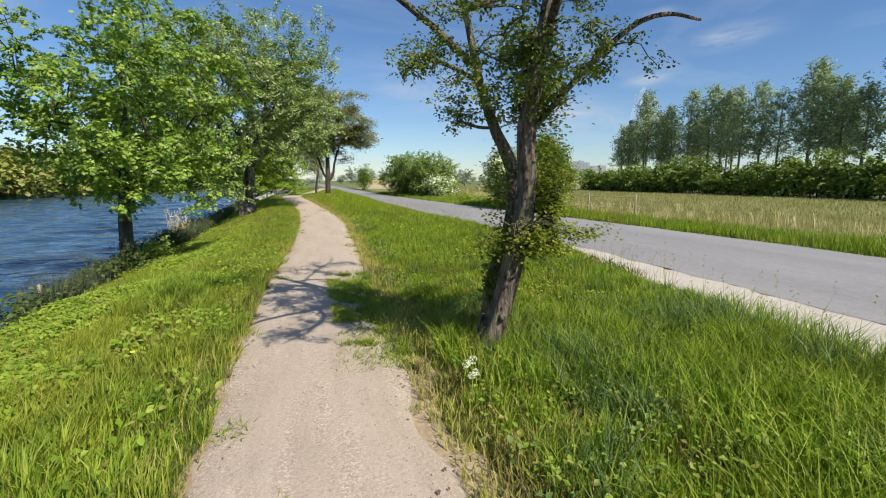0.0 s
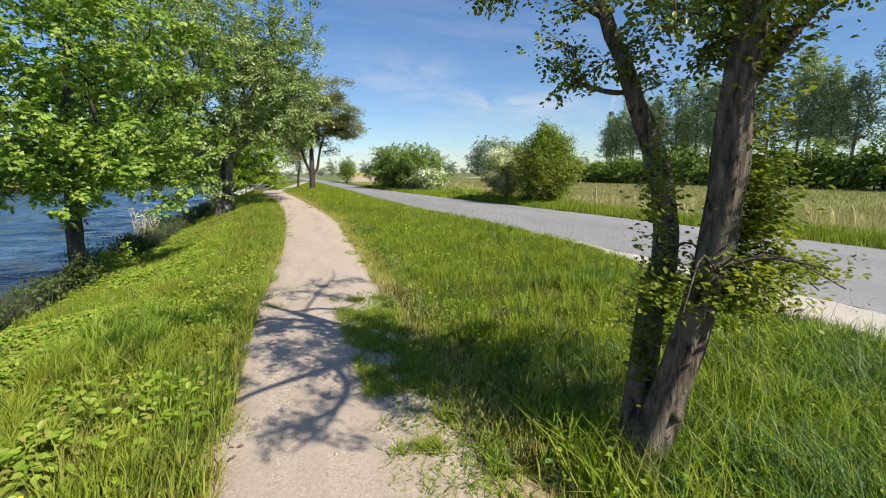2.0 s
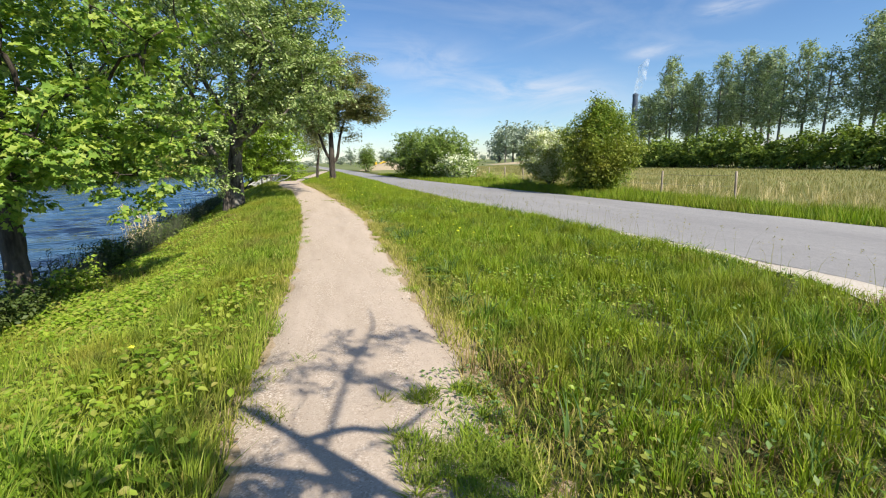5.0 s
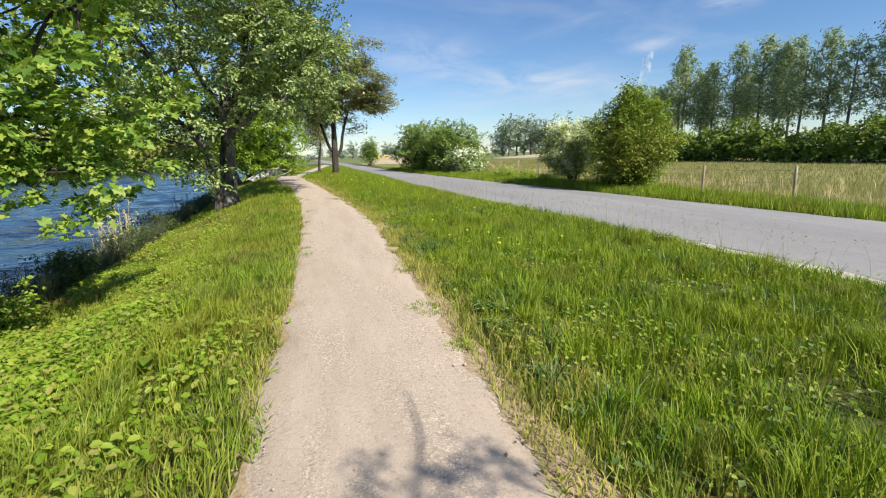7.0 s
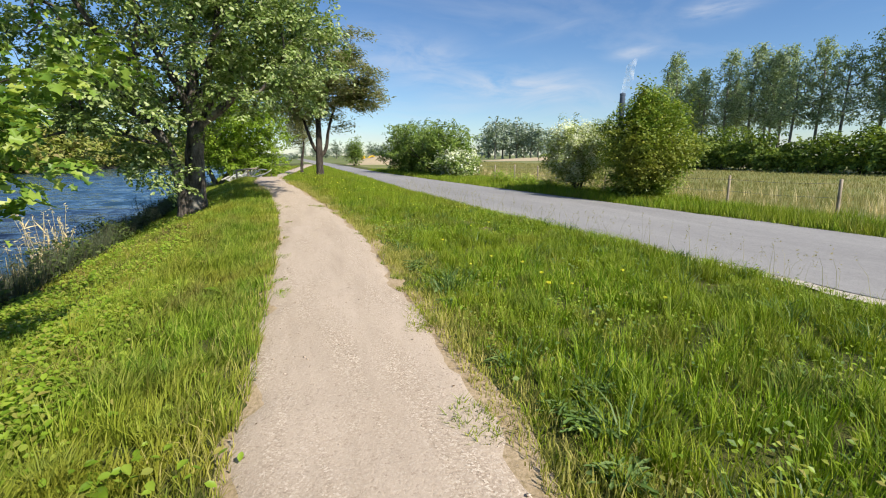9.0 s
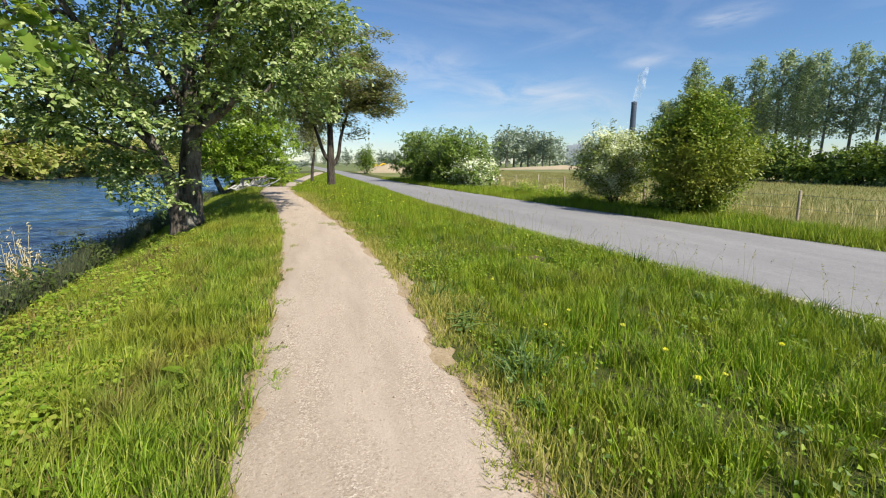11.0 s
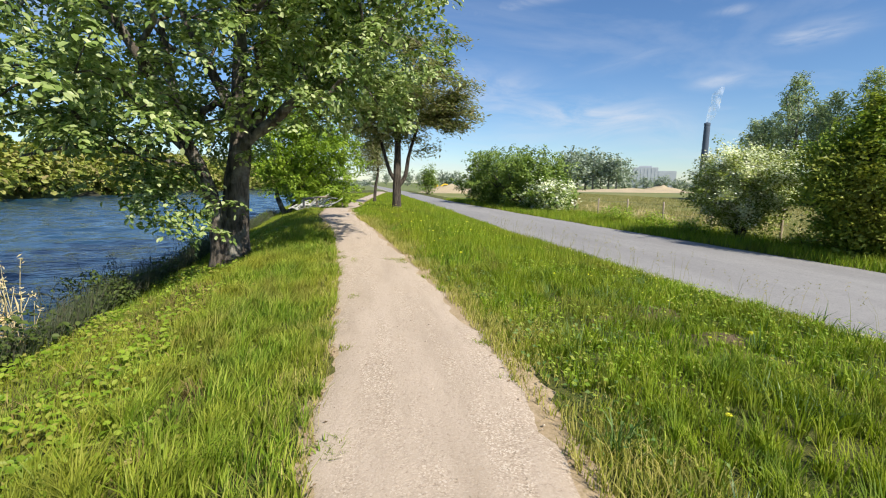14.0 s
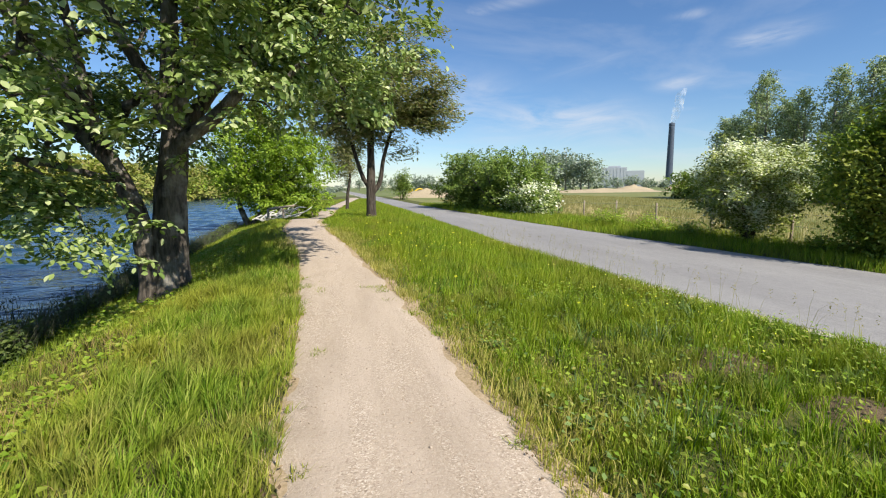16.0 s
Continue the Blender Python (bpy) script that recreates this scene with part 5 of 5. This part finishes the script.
def grow_grass(name, seed, n, x0, x1, y0, y1, h, w, material, label, lean=0.55, edge=None, gaps=0.0, tuft=0):
    rng = rs(seed)
    x, y = scatter(rng, n, x0, x1, y0, y1)
    ang, each = None, 1.0
    if tuft:                                        # blades stand in tussocks and lean out of them
        m = n // tuft
        own = np.arange(n) % m
        cx, cy = x[:m], y[:m]
        ang = rng.uniform(0, 2 * np.pi, n)
        r = np.abs(rng.normal(size=n)) * rng.uniform(0.03, 0.1, m)[own]
        x, y = cx[own] + np.cos(ang) * r, cy[own] + np.sin(ang) * r
        each = rng.uniform(0.45, 1.2, m)[own]
        ang = ang + rng.normal(size=n) * 0.6
    tall = h[0] + (h[1] - h[0]) * np.clip(0.55 * vnoise(x, y, 0.8, seed) + 0.3 * vnoise(x, y, 0.25, seed + 1) + 0.35 * rng.rand(n) - 0.1, 0, 1)
    tall = tall * each
    if edge is not None:
        tall *= np.clip(edge(x, y), 0.16, 1)
    keep = rng.rand(n) < 1 - gaps * np.clip((vnoise(x, y, 0.7, seed + 2) - 0.45) * 3, 0, 1)
    keep &= (x > path_r(y) - 0.04) | (x < path_l(y) + 0.04)
    for mx, my, mr in MOLEHILLS:
        keep &= (np.hypot(x - mx, y - my) > mr * rng.uniform(0.5, 1.1, n)) | (rng.rand(n) < 0.3)
    if edge is not None:
        keep &= rng.rand(n) < np.clip(edge(x, y) * 1.3, 0.35, 1)
    x, y, tall = x[keep], y[keep], tall[keep]
    V, F = blades(rng, x, y, tall, rng.uniform(0.6, 1.3, len(x)) * w, lean, plain=w > 0.0125, ang=None if ang is None else ang[keep])
    tagged(obj(name, mesh_np(name, V, F), material), label, "grass", kind="stuff")


def path_edge(x, y):
    d = np.maximum(x - path_r(y), path_l(y) - x)
    return 0.12 + 0.88 * np.clip((d - 0.02) / 0.75, 0, 1) ** 0.8


def verge_edge(x, y):
    return path_edge(x, y) * (0.3 + 0.7 * np.clip((verge_r(y) - x) / 0.9, 0, 1))


VL = "lush green verge grass of uneven height"
grow_grass("verge_grass", 101, 215000, lambda y: path_r(y) - 0.03, lambda y: verge_r(y) + 0.02, 0.4, 22, (0.09, 0.36), 0.0078, M_GRASS, VL, 0.75, verge_edge, 0.35, 30)
grow_grass("verge_grass", 102, 75000, lambda y: path_r(y) - 0.05, lambda y: verge_r(y) + 0.02, 22, 40, (0.14, 0.36), 0.016, M_GRASS, VL, 0.6, verge_edge)
grow_grass("verge_grass", 103, 40000, lambda y: path_r(y) - 0.05, lambda y: verge_r(y), 40, 85, (0.14, 0.34), 0.035, M_GRASS, VL, 0.6, path_edge)
grow_grass("verge_grass", 116, 34000, lambda y: path_r(y) - 0.03, lambda y: verge_r(y) + 0.02, -14, 0.6, (0.1, 0.34), 0.02, M_GRASS, VL, 0.7, verge_edge)
BL = "fresh green grass on the canal bank"
grow_grass("bank_grass", 104, 95000, lambda y: path_l(y) - 1.7, lambda y: path_l(y) + 0.03, 0.4, 24, (0.11, 0.42), 0.01, M_GRASS_L, BL, 0.75, path_edge, 0.25, 40)
grow_grass("bank_grass", 117, 30000, lambda y: water_n(y) + 0.3, lambda y: path_l(y) + 0.03, -14, 1.2, (0.1, 0.34), 0.02, M_GRASS_L, BL, 0.7, path_edge)
grow_grass("bank_grass", 105, 58000, lambda y: water_n(y) + 0.35, lambda y: path_l(y) - 1.6, 0.8, 26, (0.08, 0.26), 0.0128, M_GRASS_L, BL, 0.7, None, 0.6)
grow_grass("bank_grass", 106, 60000, lambda y: water_n(y) + 0.3, lambda y: path_l(y) + 0.03, 24, 50, (0.12, 0.34), 0.02, M_GRASS_L, BL, 0.6, path_edge)
grow_grass("bank_grass", 107, 20000, lambda y: water_n(y) + 0.3, lambda y: path_l(y) + 0.03, 50, 85, (0.12, 0.34), 0.04, M_GRASS_L, BL, 0.6, path_edge)
grow_grass("far_verge_grass", 108, 65000, lambda y: road_f(y) - 0.03, lambda y: np.maximum(13.3, road_f(y) + 2.2), -12, 62, (0.15, 0.5), 0.022, M_GRASS, "tall bright grass on the far road verge", 0.6)
grow_grass("field_grass", 109, 85000, lambda y: np.maximum(13.0, road_f(y) + 2.0), 22, -4, 75, (0.1, 0.4), 0.014, M_FIELD, "pale dry meadow grass along the fence", 0.5)
grow_grass("field_grass", 110, 65000, 20, 47, 10, 110, (0.1, 0.3), 0.04, M_FIELD, "olive meadow grass in the open field", 0.5)
grow_grass("dry_stalks", 111, 6500, 13.6, 18, 3, 50, (0.3, 0.85), 0.012, M_STRAW, "straw-coloured dead stalks along the fence", 0.6, None, 1.6, 14)

grow_grass("grass_tufts", 112, 9000, lambda y: path_r(y) + 0.35, lambda y: verge_r(y) - 0.1, 1.0, 4.6, (0.22, 0.44), 0.009, M_GRASS, "long arching grass round the hawthorn", 1.3, None, 0.9)
grow_grass("grass_tufts", 118, 15000, lambda y: path_r(y) + 0.5, lambda y: verge_r(y) - 0.3, 0.7, 5.2, (0.16, 0.42), 0.0085, M_GRASS_B, "patches of arching blue-green couch grass", 1.4, None, 1.7, 26)
grow_grass("grass_tufts", 119, 5000, lambda y: path_r(y) + 0.3, lambda y: verge_r(y) - 0.3, 5.5, 21, (0.16, 0.36), 0.012, M_GRASS_B, "patches of arching blue-green couch grass", 1.3, None, 1.0, 26)
grow_grass("dry_fringe", 113, 38000, lambda y: path_r(y) - 0.02, lambda y: path_r(y) + 0.8, 0.6, 30, (0.04, 0.2), 0.009, M_DRY, "short dry yellowed grass fringing the path", 0.9, None, 0.9)
grow_grass("dry_fringe", 114, 9000, lambda y: path_l(y) - 0.4, lambda y: path_l(y) + 0.04, 1, 28, (0.05, 0.2), 0.008, M_DRY, "short dry yellowed grass fringing the path", 0.9, None, 0.7)
grow_grass("bank_grass", 127, 26000, lambda y: path_l(y) - 0.75, lambda y: path_l(y) + 0.02, 0.8, 26, (0.1, 0.3), 0.0085, M_GRASS_L, BL, 0.8, None, 0.3, 24)
grow_grass("dead_grass", 130, 14000, lambda y: water_n(y) + 0.8, lambda y: path_l(y) - 0.9, 12, 22, (0.08, 0.26), 0.011, M_THATCH, "brown dead stems in patches on the canal bank", 1.3, None, 1.5, 20)
# besides dead stems, its dark colour stands in for shade between the blades
grow_grass("dead_grass", 129, 30000, lambda y: path_r(y) + 0.05, lambda y: verge_r(y), 0.4, 8, (0.05, 0.2), 0.009, M_THATCH, "brown dead thatch low among the verge grass, also painting shade into its gaps", 1.3, None, 0.9, 20)


def path_tufts():
    """Flat weedy patches that creep into the gravel, most of them in the tree's shade."""
    rng = rs(115)
    x, y = scatter(rng, 90000, path_l, lambda y: path_r(y) + 0.1, 1.5, 24)
    side = np.minimum(x - path_l(y), path_r(y) - x)
    want = 0.69 + 0.5 * np.clip(side - 0.05, 0, 1) - 0.4 * ((y < 7.7) & (y > 3.6) & (x > 0.15))
    keep = vnoise(x, y, 0.28, 9) * 0.75 + vnoise(x, y, 0.9, 4) * 0.25 > want
    x, y = x[keep], y[keep]
    V, F = blades(rng, x, y, rng.uniform(0.045, 0.1, len(x)), rng.uniform(0.006, 0.013, len(x)), 1.4)
    x2, y2 = scatter(rng, 26000, 0.22, lambda y: path_r(y) + 0.1, 3.9, 7.7)
    keep = vnoise(x2, y2, 0.16, 19) * 0.75 + vnoise(x2, y2, 0.7, 14) * 0.25 > 0.49 + 0.12 * np.clip(0.5 - x2, 0, 1)
    x2, y2 = x2[keep], y2[keep]
    V, F = join([(V, F), blades(rng, x2, y2, rng.uniform(0.075, 0.13, len(x2)), rng.uniform(0.006, 0.012, len(x2)), 1.3)])
    tagged(obj("path_weeds", mesh_np("path_weeds", V, F), M_GRASS_L), "flat weedy patches creeping into the gravel", "weeds", kind="stuff")


path_tufts()


def herbs(name, seed, n, x0, x1, y0, y1, size, hmax, material, label, patchy=0.4, up=0.6):
    rng = rs(seed)
    x, y = scatter(rng, n, x0, x1, y0, y1)
    if name == "bank_herbs":                        # the stand thins out at its edges
        x, y = x + rng.normal(size=n) * 0.2, y + rng.normal(size=n) * 0.7
    d = vnoise(x, y, 0.9, seed)
    keep = d > patchy * rng.rand(n) * 1.6
    x, y, d = x[keep], y[keep], d[keep]
    z = ground_z(x, y) + hmax * (0.25 + 0.75 * d) * rng.uniform(0.35, 1.0, len(x))
    V, F = leaves(rng, np.stack([x, y, z], 1), size, up, 0.68, shape="oval" if size > 0.055 and y0 < 12 else "")
    tagged(obj(name, mesh_np(name, V, F), material), label, "herbs", kind="stuff")


herbs("bank_herbs", 120, 82000, lambda y: water_n(y) + 0.6, lambda y: path_l(y) - 1.2, -4, 17, 0.057, 0.27, M_HERB, "dense broadleaf herbs and nettles on the bank")
herbs("bank_herbs", 121, 14000, lambda y: water_n(y) + 0.4, lambda y: path_l(y) - 1.3, 17, 36, 0.075, 0.22, M_HERB, "dense broadleaf herbs and nettles on the bank", 0.7)
grow_grass("waterside_reeds", 126, 22000, lambda y: water_n(y) - 0.2, lambda y: water_n(y) + 0.75, 9, 44, (0.35, 0.95), 0.014, M_REED, "dark young reeds along the water's edge", 0.5, None, 0.4)
herbs("waterside_plants", 122, 9000, lambda y: water_n(y) - 0.15, lambda y: water_n(y) + 0.85, 8, 42, 0.09, 0.75, M_WEED, "weeds along the water's edge, coloured dark for the bank's shade", 0.5, 0.3)
herbs("verge_herbs", 124, 30000, lambda y: path_r(y) + 0.3, lambda y: verge_r(y) - 0.3, 0.6, 22, 0.042, 0.24, M_HERB, "low leafy weeds among the verge grass", 0.95)
herbs("path_weeds", 128, 4500, 0.3, lambda y: path_r(y) + 0.15, 3.9, 8.0, 0.03, 0.11, M_THISTLE, "low leafy weeds creeping into the gravel", 0.9)
herbs("bank_herbs", 125, 11000, lambda y: path_l(y) - 1.6, lambda y: path_l(y) - 0.35, 3, 11.5, 0.06, 0.32, M_HERB, "leafy weeds beside the path", 1.05)
herbs("verge_herbs", 123, 15000, lambda y: path_r(y) + 0.2, lambda y: verge_r(y) - 0.2, 0.6, 24, 0.05, 0.2, M_THISTLE, "scattered clover and weeds in the verge", 1.1)


def reed_clump(x, y, n, h, material, label, spread, seed):
    rng = rs(seed)
    root = thing("reed_clump", foot(x, y, 0.05), label, "reeds")
    pcs, heads = [], []
    for i in range(n):
        a = rng.uniform(0, 2 * np.pi); r = spread * rng.rand() ** 0.5
        b = np.array([math.cos(a) * r, math.sin(a) * r * 1.6, 0])
        L = h * rng.uniform(0.5, 1.1)
        tip = b + np.array([rng.normal() * 0.14 * L, rng.normal() * 0.14 * L, L])
        pcs.append(tube(smooth_line([b, (b + tip) / 2 + rng.normal(size=3) * 0.04, tip], 5), np.linspace(0.009, 0.004, 5), 4))
        heads.append(tip)
    tagged(obj("stems", mesh_np("stems", *join(pcs), True), material, root), kind="stuff")
    c = (np.array(heads)[:, None] * 1.0 + rng.normal(size=(n, 6, 3)) * (0.02, 0.02, 0.06)).reshape(-1, 3)
    tagged(obj("heads", mesh_np("heads", *leaves(rng, c, 0.07, 0.0, 0.25)), material, root), kind="stuff")
    c = np.array(heads)[:, None] * rng.uniform(0.2, 0.8, (n, 4, 1)) + rng.normal(size=(n, 4, 3)) * 0.05
    tagged(obj("blades", mesh_np("blades", *leaves(rng, c.reshape(-1, 3), 0.3, 0.0, 0.09)), material, root), kind="stuff")


reed_clump(-4.95, 20.6, 34, 1.5, M_STRAW, "bleached dead reed clump at the water's edge", 0.4, 131)
reed_clump(-4.7, 18.6, 16, 0.9, M_STRAW, "bleached dead reed clump at the water's edge", 0.3, 132)
for k, (x, y) in enumerate([(-4.9, 15.2), (-5.0, 17.0), (-5.1, 22.3), (-5.2, 24.4), (-5.1, 19.3), (-5.4, 27.0), (-5.3, 29.5)]):
    reed_clump(x, y, 46, 1.0, M_REED, "dark young reeds standing in the canal edge", 0.55, 133 + k)


def rosette(seed, big, n=64, name="thistle", label="blue-green thistle rosette in the grass beside the path", group="thistles beside the path", material=None, wid=(0.02, 0.1, 0.055, 0.12, 0.06, 0.09, 0.0)):
    rng = rs(seed)
    root = thing(name, (0, 0, 0), label, name, group)
    pcs = []
    for i in range(n):
        a = i * 2.4 + rng.uniform(-0.3, 0.3)
        L = big * rng.uniform(0.35, 0.85)
        d = np.array([math.cos(a), math.sin(a), 0]); s = np.array([-d[1], d[0], 0])
        rise = rng.uniform(0.25, 0.9)
        foot_at = np.array([*(rng.normal(size=2) * 0.07), rng.uniform(0, 0.07)])
        line = [foot_at + d * L * u + np.array([0, 0, 0.03 + L * rise * (u - 0.75 * u * u)]) for u in np.linspace(0.05, 1, 7)]
        V = np.concatenate([[p - s * L * q, p + np.array([0, 0, -0.01]), p + s * L * q] for p, q in zip(line, wid)])
        F = np.array([[3 * k + j, 3 * k + j + 1, 3 * k + j + 4, 3 * k + j + 3] for k in range(6) for j in range(2)])
        pcs.append((V, [F]))
    obj("leaves", mesh_np("leaves", *join(pcs)), material or M_THISTLE, root)
    return root


def flower(kind, seed):
    rng = rs(seed)
    yellow = kind == "yellow"
    root = thing("dandelion", (0, 0, 0), "yellow dandelion in flower" if yellow else "white dandelion seed head on its stalk", "flower", "dandelions in the verge" if yellow else "dandelion seed heads")
    h = 0.24 if yellow else 0.36
    obj("stem", mesh_np("stem", *tube([(0, 0, 0), (0.01, 0, h * 0.6), (0.02, 0.01, h)], [0.004, 0.004, 0.003], 5), True), M_HERB, root)
    d = rng.normal(size=(60, 3)); d /= np.linalg.norm(d, axis=1)[:, None]
    c = np.array([0.02, 0.01, h]) + d * ((0.018, 0.018, 0.008) if yellow else (0.034, 0.034, 0.034))
    obj("flower_head", mesh_np("flower_head", *leaves(rng, c, 0.022, 0.2, 0.5, 0, d)), M_YELLOW if yellow else M_FLUFF, root)
    return root


def place(kind, spots, rng, lo=0.8, hi=1.2):
    for i, (x, y) in enumerate(spots):
        s = rng.uniform(lo, hi)
        m = pose(x, y, float(ground_z(x, y)) - 0.005, 0, 0, rng.uniform(0, 360)) @ Matrix.Diagonal((s, s, s, 1))
        if i == 0:
            kind.matrix_world = m
        else:
            c = copy_thing(kind, m); c.scale = m.to_scale()


prng = rs(150)
place(rosette(151, 0.2), [(1.55, 10.9), (1.75, 11.25), (1.45, 10.5), (1.6, 15.2), (1.85, 15.0), (1.72, 18.2), (1.95, 17.3), (1.5, 13.4), (1.75, 14.1), (2.2, 14.6), (1.6, 19.8), (1.45, 11.9), (2.3, 11.0), (1.35, 9.6), (1.65, 11.05), (1.5, 11.15), (1.7, 15.3), (1.55, 15.0), (1.95, 15.2), (1.8, 14.8)], prng, 0.5, 0.95)
place(rosette(154, 0.34, 15, "dock", "broad-leaved bright green dock among the bank grass", "docks on the bank", M_HERB, (0.03, 0.12, 0.18, 0.2, 0.17, 0.1, 0.0)), [(float(path_l(y)) - d, y) for y, d in ((9.0, 0.75), (10.9, 0.9), (11.3, 0.6), (11.0, 1.5), (12.9, 1.1), (14.6, 0.5), (15.0, 1.3), (8.2, 1.4), (16.8, 0.9), (13.6, 1.8))], prng, 0.6, 1.1)
place(flower("yellow", 152), [(float(path_r(y)) + prng.uniform(0.6, 3.2), y) for y in np.concatenate([prng.uniform(12, 24, 14), prng.uniform(24, 30, 12)])] + [(-1.6, 9.0), (-1.5, 4.4)], prng)
place(flower("white", 153), [(1.02, 2.98), (1.1, 2.9), (1.05, 2.86), (1.12, 3.05)], prng, 0.65, 0.85)


def buttercups():
    """Sprinkling of small yellow flowers in the far verge."""
    rng = rs(163)
    x, y = scatter(rng, 1500, lambda y: path_r(y) + 0.35, lambda y: path_r(y) + 3.4, 18, 38)
    keep = (vnoise(x, y, 1.6, 5) > 0.45) & (rng.rand(1500) < np.interp(y, [18, 26, 38], [0.25, 1, 1]))
    x, y = x[keep], y[keep]
    c = np.stack([x, y, ground_z(x, y) + rng.uniform(0.2, 0.33, len(x))], 1)
    V, F = leaves(rng, c, 0.023, 0.8, 0.95)
    tagged(obj("buttercups", mesh_np("buttercups", V, F), M_YELLOW), "sprinkling of small yellow flowers in the verge", "flowers", kind="stuff")


buttercups()


def seed_grass():
    """Tall grass stalks with seed heads along the road's edge."""
    rng = rs(160)
    x, y = scatter(rng, 300, lambda y: verge_r(y) - 0.45, lambda y: verge_r(y) + 0.25, 2, 32)
    h = rng.uniform(0.3, 0.62, 300)
    V, F = blades(rng, x, y, h, np.full(300, 0.005), 0.6)
    tips = V.reshape(-1, 5, 3)[:, 4]
    c = (tips[:, None] + rng.normal(size=(300, 7, 3)) * (0.012, 0.012, 0.04)).reshape(-1, 3)
    V2, F2 = leaves(rng, c, 0.03, 0.0, 0.4)
    tagged(obj("seed_grass", mesh_np("seed_grass", *join([(V, F), (V2, F2)])), M_FIELD), "thin grass stalks with seed heads by the road", "grass", kind="stuff")


def pebbles():
    """Loose chips on the path."""
    rng = rs(161)
    n = 4500
    x, y = scatter(rng, n, path_l, path_r, 1.0, 26)
    s = rng.uniform(0.003, 0.007, n) * (1 + 1.3 * (rng.rand(n) < 0.07))
    z = ground_z(x, y) + 0.03 + 0.016 * np.sin(np.pi * (x - path_l(y)) / (path_r(y) - path_l(y)))
    d = np.array([[1, 0, 0], [0, 1, 0], [-1, 0, 0], [0, -1, 0], [0, 0, 0.7], [0, 0, -0.6]])
    V = np.stack([x, y, z], 1)[:, None] + d[None] * (s[:, None] * rng.uniform(0.7, 1.3, (n, 1)))[..., None] * rng.uniform(0.7, 1.3, (n, 6, 1))
    f = np.array([[0, 1, 4], [1, 2, 4], [2, 3, 4], [3, 0, 4], [1, 0, 5], [2, 1, 5], [3, 2, 5], [0, 3, 5]])
    F = (np.arange(n)[:, None, None] * 6 + f[None]).reshape(-1, 3)
    tagged(obj("pebbles", mesh_np("pebbles", V.reshape(-1, 3), [F]), M_PATH), "loose pale stone chips lying on the path", "gravel", kind="stuff")


def clods():
    """Dark crumbs of earth and dead leaf along the path's edges."""
    rng = rs(162)
    n = 900
    y = rng.uniform(1.0, 26, n)
    right = rng.rand(n) < 0.6
    off = np.abs(rng.normal(size=n)) * 0.1
    x = np.where(right, path_r(y) + 0.1 - off, path_l(y) - 0.04 + off * 0.8)
    keep = vnoise(x, y, 0.5, 12) > 0.5
    x, y = x[keep], y[keep]
    n = len(x)
    c = np.stack([x, y, ground_z(x, y) + 0.045], 1)
    V, F = leaves(rng, c, 0.036, 1.2, 0.6, out=np.zeros((n, 3)))
    tagged(obj("leaf_litter", mesh_np("leaf_litter", V, F), M_LITTER), "dark dead leaves and crumbs of earth beside the path", "litter", kind="stuff")


seed_grass(); pebbles(); clods()
